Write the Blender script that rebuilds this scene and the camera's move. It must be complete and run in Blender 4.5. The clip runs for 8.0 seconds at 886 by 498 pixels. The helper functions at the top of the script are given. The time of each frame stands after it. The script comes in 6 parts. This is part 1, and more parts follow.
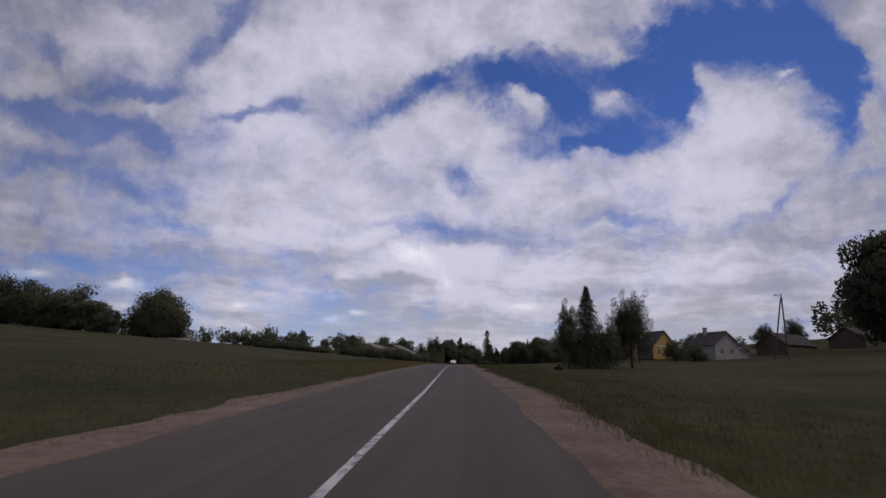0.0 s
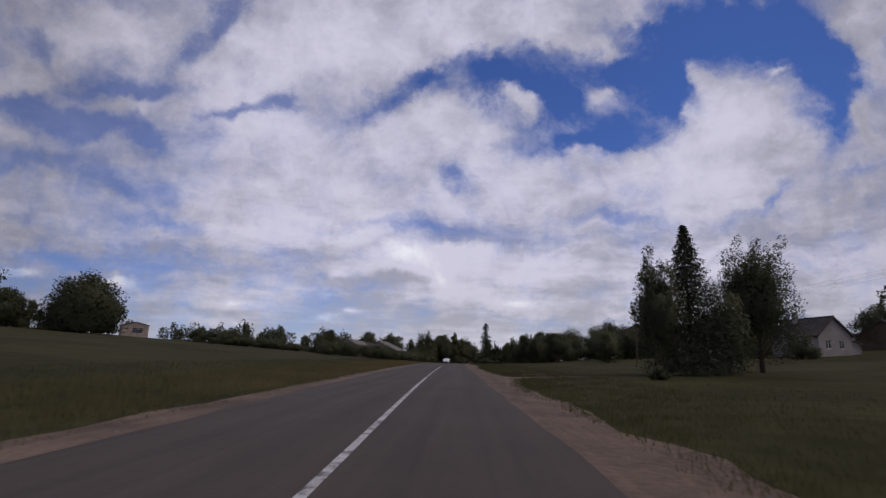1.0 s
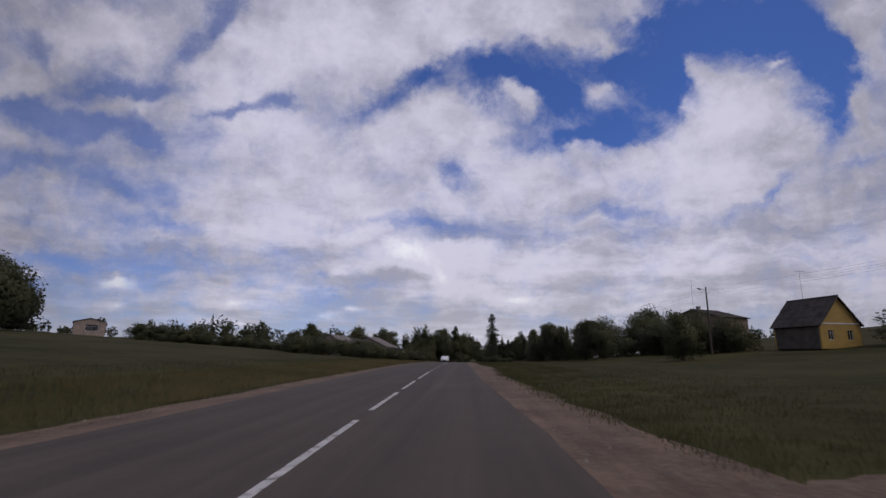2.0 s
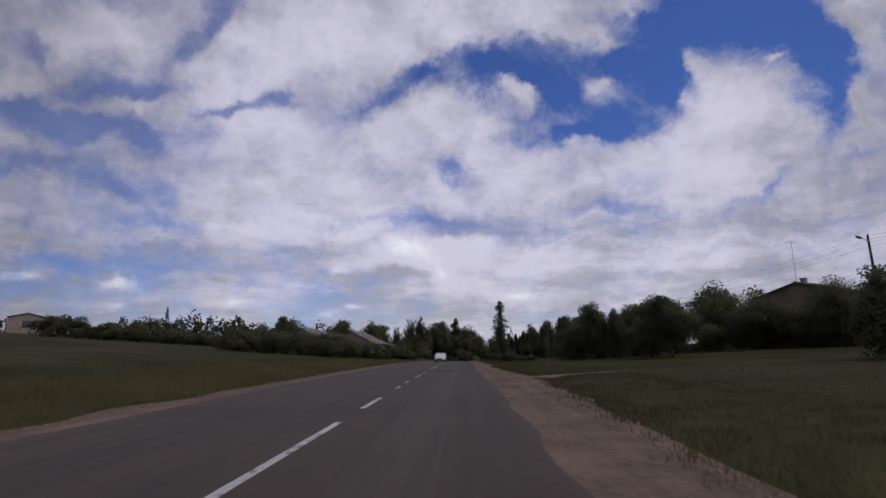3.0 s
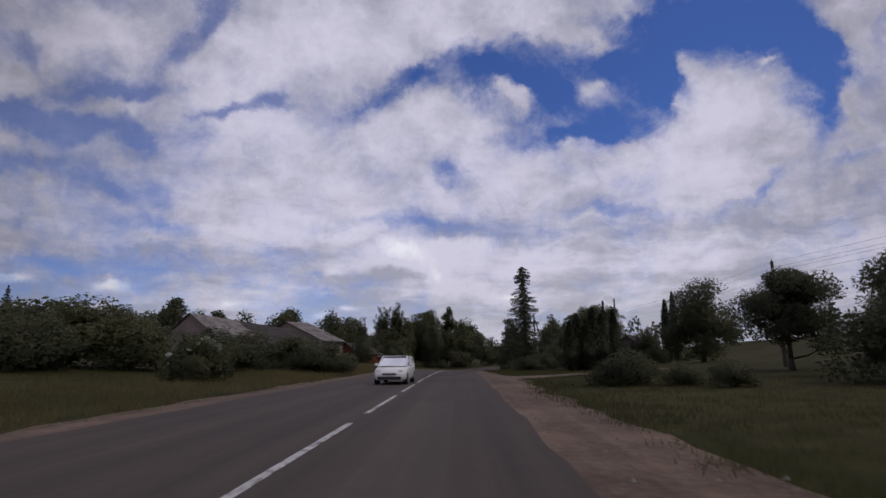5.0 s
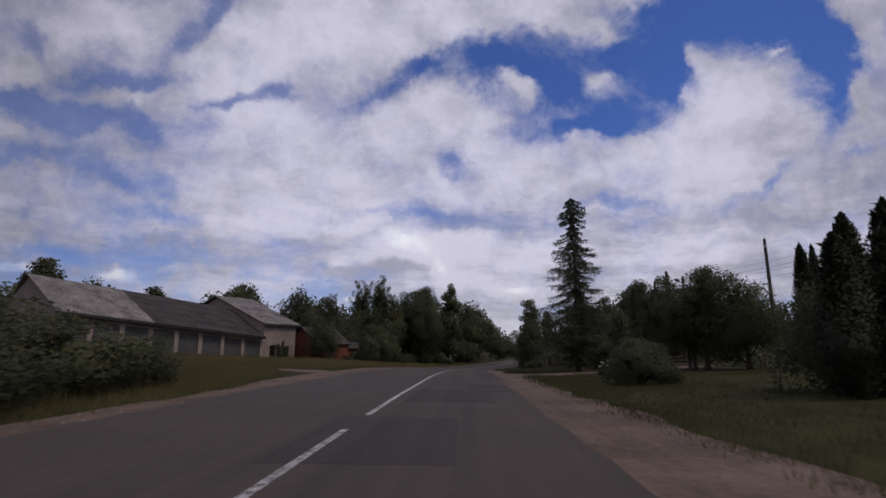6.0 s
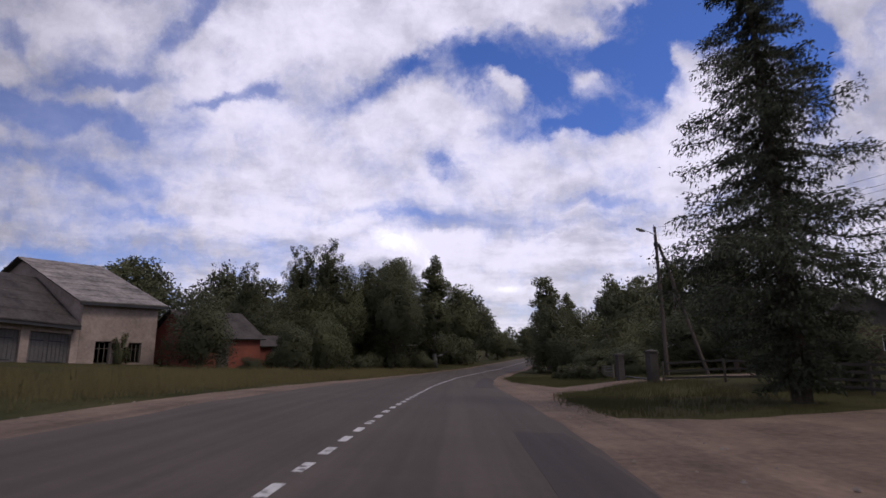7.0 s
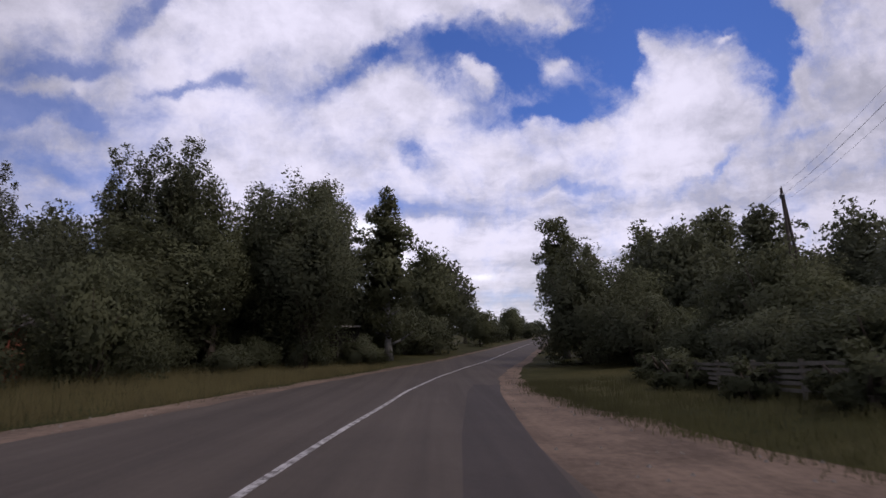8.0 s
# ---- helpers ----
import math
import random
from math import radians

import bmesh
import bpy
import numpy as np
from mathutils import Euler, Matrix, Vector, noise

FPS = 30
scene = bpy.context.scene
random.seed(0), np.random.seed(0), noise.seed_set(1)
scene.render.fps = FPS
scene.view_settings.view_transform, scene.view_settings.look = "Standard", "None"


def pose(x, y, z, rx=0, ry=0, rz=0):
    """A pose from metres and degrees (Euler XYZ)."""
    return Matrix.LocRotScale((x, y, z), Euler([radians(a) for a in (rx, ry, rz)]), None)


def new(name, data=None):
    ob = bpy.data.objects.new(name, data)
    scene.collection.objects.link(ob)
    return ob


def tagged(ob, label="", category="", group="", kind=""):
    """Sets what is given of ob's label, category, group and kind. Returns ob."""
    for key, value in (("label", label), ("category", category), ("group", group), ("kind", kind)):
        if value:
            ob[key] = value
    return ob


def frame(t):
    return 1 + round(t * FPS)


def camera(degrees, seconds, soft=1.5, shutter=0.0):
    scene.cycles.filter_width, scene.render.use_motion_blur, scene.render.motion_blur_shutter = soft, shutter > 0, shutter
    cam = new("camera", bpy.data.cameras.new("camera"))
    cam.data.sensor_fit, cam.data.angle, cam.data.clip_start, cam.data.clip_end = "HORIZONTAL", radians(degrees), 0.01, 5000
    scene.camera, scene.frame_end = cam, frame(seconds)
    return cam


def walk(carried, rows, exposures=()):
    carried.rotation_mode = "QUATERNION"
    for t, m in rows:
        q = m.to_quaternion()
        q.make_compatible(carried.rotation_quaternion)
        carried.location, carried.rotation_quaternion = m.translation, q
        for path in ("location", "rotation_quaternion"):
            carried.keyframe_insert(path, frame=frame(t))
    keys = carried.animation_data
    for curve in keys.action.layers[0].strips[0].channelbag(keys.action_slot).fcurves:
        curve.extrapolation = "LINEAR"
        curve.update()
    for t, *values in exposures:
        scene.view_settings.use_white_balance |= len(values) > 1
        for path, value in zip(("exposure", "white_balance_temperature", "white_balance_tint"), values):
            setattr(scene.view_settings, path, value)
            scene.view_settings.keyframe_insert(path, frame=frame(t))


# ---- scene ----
cam = camera(82.12, 8.0, 1.5, 0.07)
ROWS = [
    (0.0, 0.00, 0.00, 1.39, 12.53, 1.32, 3.52),
    (0.5, -0.48, 16.77, 1.59, 12.43, 1.84, 3.26),
    (1.0, -0.90, 33.41, 1.73, 12.28, 1.03, 2.83),
    (1.5, -1.14, 49.37, 1.84, 12.38, 0.47, 2.55),
    (1.7, -1.25, 55.69, 1.89, 12.24, 0.66, 2.85),
    (2.8, -1.91, 90.87, 2.06, 11.58, -0.57, 2.62),
    (3.0, -1.99, 97.09, 2.08, 11.61, -0.24, 2.83),
    (3.5, -2.25, 111.99, 2.14, 11.87, -0.27, 2.80),
    (4.0, -2.41, 126.17, 2.17, 11.93, -0.71, 2.51),
    (4.5, -2.68, 139.92, 2.20, 12.31, -0.27, 2.24),
    (4.7, -2.81, 145.92, 2.21, 12.17, -0.39, 2.16),
    (6.0, -3.54, 189.21, 2.06, 10.91, 0.12, 2.75),
    (6.5, -3.75, 205.62, 1.90, 10.99, 0.04, 2.37),
    (7.0, -3.70, 221.00, 1.65, 10.85, -0.52, 1.58),
    (7.5, -3.35, 235.83, 1.28, 9.94, -1.29, 0.11),
    (8.0, -2.89, 249.94, 0.80, 9.57, -2.14, -1.40),
]
EXPOSURES = [(0.0, 0.0, 6120, 12), (4.7, 0.0, 6120, 12), (6.0, 0.0, 6120, 12), (6.5, 0.18, 6140, 13), (7.0, 0.47, 6160, 14), (7.5, 0.48, 6160, 14), (8.0, 0.46, 6160, 14)]
walk(cam, [(t, pose(x, y, z, 90 + pitch, 0, yaw) @ pose(0, 0, 0, 0, 0, roll)) for t, x, y, z, pitch, roll, yaw in ROWS], EXPOSURES)

# ---- light: high broken cloud, a soft veiled sun from the right ----
SUN_EL, SUN_AZ = 52.0, 115.0          # degrees above the horizon; to the right of +y


def build_world():
    world = bpy.data.worlds.new("sky")
    scene.world = world
    world.use_nodes = True
    nt = world.node_tree
    nt.nodes.clear()
    N, Lk = nt.nodes.new, nt.links.new

    def math_(op, a, b=None, c=None, clamp=False):
        n = N("ShaderNodeMath")
        n.operation, n.use_clamp = op, clamp
        for k, v in enumerate((a, b, c)):
            if v is None:
                continue
            if isinstance(v, (int, float)):
                n.inputs[k].default_value = v
            else:
                Lk(v, n.inputs[k])
        return n.outputs[0]

    def dot(vec, axis):
        n = N("ShaderNodeVectorMath")
        n.operation = "DOT_PRODUCT"
        Lk(vec, n.inputs[0])
        n.inputs[1].default_value = axis
        return n.outputs["Value"]

    def combine(x, y, z):
        n = N("ShaderNodeCombineXYZ")
        for k, v in enumerate((x, y, z)):
            if isinstance(v, (int, float)):
                n.inputs[k].default_value = v
            else:
                Lk(v, n.inputs[k])
        return n.outputs[0]

    def fbm(vec, scale, detail=5.0, rough=0.55, dist=0.0):
        n = N("ShaderNodeTexNoise")
        n.inputs["Scale"].default_value, n.inputs["Detail"].default_value = scale, detail
        n.inputs["Roughness"].default_value, n.inputs["Distortion"].default_value = rough, dist
        Lk(vec, n.inputs["Vector"])
        return n.outputs["Fac"]

    def smooth(v, lo, hi):
        n = N("ShaderNodeMapRange")
        n.interpolation_type = "SMOOTHSTEP"
        n.inputs[1].default_value, n.inputs[2].default_value = lo, hi
        Lk(v, n.inputs[0])
        return n.outputs[0]

    def mix(f, a, b):
        n = N("ShaderNodeMix")
        n.data_type = "RGBA"
        Lk(f, n.inputs[0])
        for k, v in ((6, a), (7, b)):
            if isinstance(v, tuple):
                n.inputs[k].default_value = (*v, 1)
            else:
                Lk(v, n.inputs[k])
        return n.outputs[2]

    sky = N("ShaderNodeTexSky")
    sky.sky_type, sky.sun_disc = "NISHITA", False
    sky.sun_elevation, sky.sun_rotation = radians(SUN_EL), radians(SUN_AZ)
    sky.altitude, sky.air_density, sky.dust_density, sky.ozone_density = 150, 1.0, 0.2, 6.0
    way = N("ShaderNodeTexCoord").outputs["Generated"]
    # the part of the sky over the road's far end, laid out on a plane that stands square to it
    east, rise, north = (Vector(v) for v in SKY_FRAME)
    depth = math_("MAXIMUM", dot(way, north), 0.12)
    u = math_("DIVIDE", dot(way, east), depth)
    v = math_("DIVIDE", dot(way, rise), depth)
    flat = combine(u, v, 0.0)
    # a cloud deck seen in perspective
    up = math_("MAXIMUM", dot(way, Vector((0, 0, 1))), 0.02)
    deck = combine(math_("DIVIDE", dot(way, Vector((1, 0, 0))), math_("ADD", up, 0.10)),
                   math_("DIVIDE", dot(way, Vector((0, 1, 0))), math_("ADD", up, 0.10)), 0.0)
    # ragged edges: shift the plane by noise
    nx = math_("MULTIPLY", math_("SUBTRACT", fbm(flat, 6.0, 9, 0.62), 0.5), 0.19)
    wob = N("ShaderNodeVectorMath")
    wob.operation = "ADD"
    Lk(flat, wob.inputs[0])
    wob.inputs[1].default_value = (3.7, 1.9, 0.4)
    ny = math_("MULTIPLY", math_("SUBTRACT", fbm(wob.outputs[0], 6.0, 9, 0.62), 0.5), 0.15)
    ur, vr = math_("ADD", u, nx), math_("ADD", v, ny)

    ragged = combine(ur, vr, 0.0)
    firm = combine(math_("MULTIPLY_ADD", nx, 0.55, u), math_("MULTIPLY_ADD", ny, 0.42, v), 0.0)

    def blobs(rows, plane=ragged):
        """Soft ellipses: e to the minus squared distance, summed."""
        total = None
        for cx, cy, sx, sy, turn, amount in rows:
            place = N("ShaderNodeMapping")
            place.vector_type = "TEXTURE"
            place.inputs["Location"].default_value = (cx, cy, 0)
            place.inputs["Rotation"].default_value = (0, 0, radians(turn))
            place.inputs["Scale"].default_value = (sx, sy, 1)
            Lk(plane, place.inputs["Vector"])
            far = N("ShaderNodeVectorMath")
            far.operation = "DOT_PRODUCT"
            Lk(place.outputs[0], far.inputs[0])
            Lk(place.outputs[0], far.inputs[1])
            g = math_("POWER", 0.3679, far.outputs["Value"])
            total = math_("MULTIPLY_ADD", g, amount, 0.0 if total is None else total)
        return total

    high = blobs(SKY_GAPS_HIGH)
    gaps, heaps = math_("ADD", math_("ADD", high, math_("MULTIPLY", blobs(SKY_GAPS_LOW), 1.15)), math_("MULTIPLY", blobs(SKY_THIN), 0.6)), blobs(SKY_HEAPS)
    rag = math_("MULTIPLY", math_("SUBTRACT", fbm(flat, 5.5, 12, 0.64, 0.3), 0.5), 1.15)
    rag = math_("MULTIPLY_ADD", math_("SUBTRACT", fbm(ragged, 17.0, 6, 0.6), 0.5), 0.55, rag)
    # long level streaks that close up towards the horizon
    low = smooth(v, 0.20, -0.04)
    bars = fbm(combine(math_("MULTIPLY", ur, 1.5), math_("MULTIPLY", vr, 10.0), 0.0), 1.0, 6, 0.6)
    bars = math_("MULTIPLY", math_("SUBTRACT", bars, 0.52), low)
    cover = math_("ADD", math_("MULTIPLY", math_("SUBTRACT", fbm(deck, 1.1, 9, 0.62), 0.5), 0.7), 0.27)
    cover = math_("MULTIPLY_ADD", bars, 0.95, math_("SUBTRACT", math_("ADD", math_("ADD", cover, rag), heaps), gaps))
    cover = math_("MULTIPLY_ADD", smooth(u, 0.0, -0.55), -0.13, cover)
    # thin veils stay before all but the widest openings
    veil = math_("MULTIPLY_ADD", smooth(high, 0.06, 0.40), -0.24, 0.24)
    thick = math_("MULTIPLY_ADD", smooth(cover, -0.34, 0.36), math_("SUBTRACT", 1.0, veil), veil)
    # tone of the cloud: pale tops, lilac-grey undersides in bands that close up towards the horizon
    tone = math_("ADD", math_("MULTIPLY", fbm(deck, 1.5, 7, 0.62), 0.62), math_("MULTIPLY", fbm(flat, 7.0, 8, 0.6), 0.42))
    tone = math_("MULTIPLY_ADD", math_("SUBTRACT", fbm(ragged, 15.0, 6, 0.6), 0.5), 0.34, math_("MULTIPLY_ADD", bars, 0.9, tone))
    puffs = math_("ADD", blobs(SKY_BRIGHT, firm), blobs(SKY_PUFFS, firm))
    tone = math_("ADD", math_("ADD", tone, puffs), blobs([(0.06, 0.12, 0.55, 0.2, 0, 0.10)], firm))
    cloud = mix(smooth(tone, 0.36, 0.72), CLOUD_DARK, CLOUD_PALE)
    cloud = mix(smooth(math_("ADD", puffs, math_("MULTIPLY", math_("SUBTRACT", fbm(flat, 14.0, 6, 0.6), 0.5), 0.45)), 0.12, 0.34), cloud, CLOUD_WHITE)
    # grey haze low down
    cloud = mix(math_("MULTIPLY", smooth(v, 0.0, -0.24), 0.45), cloud, CLOUD_HAZE)
    lit = N("ShaderNodeVectorMath")
    lit.operation = "SCALE"
    Lk(sky.outputs[0], lit.inputs[0])
    lit.inputs["Scale"].default_value = SKY_STRENGTH
    deep = N("ShaderNodeVectorMath")
    deep.operation = "MULTIPLY"
    Lk(lit.outputs[0], deep.inputs[0])
    deep.inputs[1].default_value = SKY_TINT
    background = N("ShaderNodeBackground")
    # lens vignetting put into the sky's colour: darker far left, less so far right
    vignette = N("ShaderNodeVectorMath")
    vignette.operation = "SCALE"
    Lk(mix(thick, deep.outputs[0], cloud), vignette.inputs[0])
    side = math_("MULTIPLY_ADD", smooth(u, -0.25, -0.95), -0.36, 1.0)
    Lk(math_("MULTIPLY_ADD", smooth(u, 0.45, 0.95), -0.16, side), vignette.inputs["Scale"])
    Lk(vignette.outputs[0], background.inputs["Color"])
    Lk(background.outputs[0], N("ShaderNodeOutputWorld").inputs["Surface"])


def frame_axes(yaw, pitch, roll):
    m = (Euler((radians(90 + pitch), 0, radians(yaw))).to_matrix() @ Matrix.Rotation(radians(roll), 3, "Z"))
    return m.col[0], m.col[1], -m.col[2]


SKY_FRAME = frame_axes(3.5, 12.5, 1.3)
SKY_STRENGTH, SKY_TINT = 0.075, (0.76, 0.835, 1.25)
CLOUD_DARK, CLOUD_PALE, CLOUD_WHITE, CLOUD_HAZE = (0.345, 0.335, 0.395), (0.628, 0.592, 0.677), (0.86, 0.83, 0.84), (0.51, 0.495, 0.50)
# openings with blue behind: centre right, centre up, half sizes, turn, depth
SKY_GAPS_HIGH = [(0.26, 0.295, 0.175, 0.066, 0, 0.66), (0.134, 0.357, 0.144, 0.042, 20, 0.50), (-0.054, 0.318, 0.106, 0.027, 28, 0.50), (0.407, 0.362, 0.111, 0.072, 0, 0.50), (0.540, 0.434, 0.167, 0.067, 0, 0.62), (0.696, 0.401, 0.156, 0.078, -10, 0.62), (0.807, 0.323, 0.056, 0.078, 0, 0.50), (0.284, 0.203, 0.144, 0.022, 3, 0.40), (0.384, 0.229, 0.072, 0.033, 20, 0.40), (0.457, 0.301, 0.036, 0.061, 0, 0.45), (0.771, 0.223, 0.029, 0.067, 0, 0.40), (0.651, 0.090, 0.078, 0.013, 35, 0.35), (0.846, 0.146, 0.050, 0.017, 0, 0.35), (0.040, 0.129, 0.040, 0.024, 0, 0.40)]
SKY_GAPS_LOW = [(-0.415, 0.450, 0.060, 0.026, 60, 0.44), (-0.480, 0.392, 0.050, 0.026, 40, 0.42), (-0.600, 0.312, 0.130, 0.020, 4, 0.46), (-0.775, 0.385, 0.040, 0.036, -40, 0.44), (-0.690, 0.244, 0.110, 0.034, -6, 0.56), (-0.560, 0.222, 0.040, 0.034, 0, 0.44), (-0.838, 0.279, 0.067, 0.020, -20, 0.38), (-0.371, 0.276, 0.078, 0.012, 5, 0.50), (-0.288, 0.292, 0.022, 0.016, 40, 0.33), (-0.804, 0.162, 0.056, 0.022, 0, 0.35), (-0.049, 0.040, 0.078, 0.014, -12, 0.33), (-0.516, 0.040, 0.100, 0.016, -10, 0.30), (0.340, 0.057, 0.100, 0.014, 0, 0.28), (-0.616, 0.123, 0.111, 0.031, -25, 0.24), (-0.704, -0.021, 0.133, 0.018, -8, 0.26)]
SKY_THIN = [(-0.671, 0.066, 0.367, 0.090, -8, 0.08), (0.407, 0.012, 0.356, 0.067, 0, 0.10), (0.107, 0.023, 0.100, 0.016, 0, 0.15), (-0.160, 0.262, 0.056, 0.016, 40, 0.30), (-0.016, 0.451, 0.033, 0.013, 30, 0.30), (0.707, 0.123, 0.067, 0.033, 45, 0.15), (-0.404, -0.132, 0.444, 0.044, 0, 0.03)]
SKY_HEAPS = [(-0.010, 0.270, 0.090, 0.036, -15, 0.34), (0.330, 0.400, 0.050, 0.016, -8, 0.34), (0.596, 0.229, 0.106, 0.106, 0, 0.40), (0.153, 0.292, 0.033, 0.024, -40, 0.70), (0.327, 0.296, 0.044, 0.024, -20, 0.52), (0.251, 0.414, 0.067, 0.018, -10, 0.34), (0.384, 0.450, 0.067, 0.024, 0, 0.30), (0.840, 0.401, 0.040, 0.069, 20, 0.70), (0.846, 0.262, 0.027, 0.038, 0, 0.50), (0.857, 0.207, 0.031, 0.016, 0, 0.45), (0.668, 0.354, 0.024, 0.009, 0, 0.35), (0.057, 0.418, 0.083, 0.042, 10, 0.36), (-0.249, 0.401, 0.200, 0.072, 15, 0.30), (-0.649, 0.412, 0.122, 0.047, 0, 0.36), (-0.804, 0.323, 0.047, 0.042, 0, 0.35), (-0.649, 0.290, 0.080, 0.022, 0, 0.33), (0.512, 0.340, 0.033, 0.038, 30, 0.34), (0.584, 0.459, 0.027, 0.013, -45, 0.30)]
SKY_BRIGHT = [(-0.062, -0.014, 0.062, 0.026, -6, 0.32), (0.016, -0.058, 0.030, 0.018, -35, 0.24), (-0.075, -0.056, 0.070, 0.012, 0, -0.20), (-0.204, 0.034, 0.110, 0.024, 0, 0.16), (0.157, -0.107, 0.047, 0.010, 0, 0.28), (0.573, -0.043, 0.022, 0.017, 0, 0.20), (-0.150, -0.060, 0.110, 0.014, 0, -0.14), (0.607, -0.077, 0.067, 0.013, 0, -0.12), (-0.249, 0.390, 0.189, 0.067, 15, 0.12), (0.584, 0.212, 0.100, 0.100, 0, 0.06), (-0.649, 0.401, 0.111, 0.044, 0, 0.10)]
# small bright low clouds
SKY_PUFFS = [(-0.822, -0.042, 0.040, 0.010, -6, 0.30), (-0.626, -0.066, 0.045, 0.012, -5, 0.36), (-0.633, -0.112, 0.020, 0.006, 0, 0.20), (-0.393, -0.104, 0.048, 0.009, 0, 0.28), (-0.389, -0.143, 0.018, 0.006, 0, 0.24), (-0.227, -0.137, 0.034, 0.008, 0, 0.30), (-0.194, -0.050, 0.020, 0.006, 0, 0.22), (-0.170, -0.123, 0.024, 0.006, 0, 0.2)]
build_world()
sun = new("sun", bpy.data.lights.new("sun", "SUN"))
sun.data.energy, sun.data.angle, sun.data.color = 0.74, radians(14), (1.0, 0.85, 0.68)
sun.matrix_world = pose(0, 0, 60, 90 - SUN_EL, 0, 180 - SUN_AZ)

# ---- materials ----


def material(name, colour, rough=0.8, spread=0.25, grain=(0.6, 12.0), bump=0.3, bump_scale=40.0, metal=0.0, second=None, island=0.0, sheen=0.5):
    """A surface with two scales of colour change and a fine relief, in object space metres."""
    m = bpy.data.materials.new(name)
    m.use_nodes = True
    nt = m.node_tree
    N, Lk = nt.nodes.new, nt.links.new
    b = nt.nodes["Principled BSDF"]
    co = N("ShaderNodeNewGeometry").outputs["Position"]
    fac = None
    for scale, weight in zip(grain, (0.6, 0.4)):
        t = N("ShaderNodeTexNoise")
        t.inputs["Scale"].default_value, t.inputs["Detail"].default_value, t.inputs["Roughness"].default_value = scale, 5, 0.6
        Lk(co, t.inputs["Vector"])
        w = N("ShaderNodeMath")
        w.operation = "MULTIPLY_ADD"
        Lk(t.outputs["Fac"], w.inputs[0])
        w.inputs[1].default_value = weight
        if fac is None:
            w.inputs[2].default_value = 0.0
        else:
            Lk(fac, w.inputs[2])
        fac = w.outputs[0]
    ramp = N("ShaderNodeMapRange")
    ramp.inputs[1].default_value, ramp.inputs[2].default_value = 0.35, 0.65
    Lk(fac, ramp.inputs[0])
    mx = N("ShaderNodeMix")
    mx.data_type = "RGBA"
    lo = tuple(c * (1 - spread) for c in colour)
    hi = second or tuple(min(1, c * (1 + spread)) for c in colour)
    mx.inputs[6].default_value, mx.inputs[7].default_value = (*lo, 1), (*hi, 1)
    Lk(ramp.outputs[0], mx.inputs[0])
    out = mx.outputs[2]
    if island:
        g = N("ShaderNodeNewGeometry").outputs["Random Per Island"]
        o = N("ShaderNodeObjectInfo").outputs["Random"]
        a = N("ShaderNodeMath")
        a.operation = "ADD"
        Lk(g, a.inputs[0])
        Lk(o, a.inputs[1])
        r = N("ShaderNodeMapRange")
        r.inputs[1].default_value, r.inputs[2].default_value = 0, 2
        r.inputs[3].default_value, r.inputs[4].default_value = 1 - island, 1 + island
        Lk(a.outputs[0], r.inputs[0])
        s = N("ShaderNodeVectorMath")
        s.operation = "SCALE"
        Lk(out, s.inputs[0])
        Lk(r.outputs[0], s.inputs["Scale"])
        out = s.outputs[0]
    Lk(out, b.inputs["Base Color"])
    b.inputs["Roughness"].default_value, b.inputs["Metallic"].default_value = rough, metal
    b.inputs["Specular IOR Level"].default_value = sheen
    if bump:
        t = N("ShaderNodeTexNoise")
        t.inputs["Scale"].default_value, t.inputs["Detail"].default_value = bump_scale, 4
        Lk(co, t.inputs["Vector"])
        n = N("ShaderNodeBump")
        n.inputs["Strength"].default_value, n.inputs["Distance"].default_value = bump, 0.01
        Lk(t.outputs["Fac"], n.inputs["Height"])
        Lk(n.outputs[0], b.inputs["Normal"])
    return m


def leaf_material(name, colour, spread=0.10, through_light=0.38):
    m = material(name, colour, 0.65, 0.3, (0.15, 1.2), 0, island=spread, sheen=0.1)
    nt = m.node_tree
    b, out = nt.nodes["Principled BSDF"], nt.nodes["Material Output"]
    src = b.inputs["Base Color"].links[0].from_socket
    tr, mx = nt.nodes.new("ShaderNodeBsdfTranslucent"), nt.nodes.new("ShaderNodeMixShader")
    nt.links.new(src, tr.inputs["Color"])
    mx.inputs[0].default_value = through_light
    nt.links.new(b.outputs[0], mx.inputs[1])
    nt.links.new(tr.outputs[0], mx.inputs[2])
    nt.links.new(mx.outputs[0], out.inputs["Surface"])
    return m


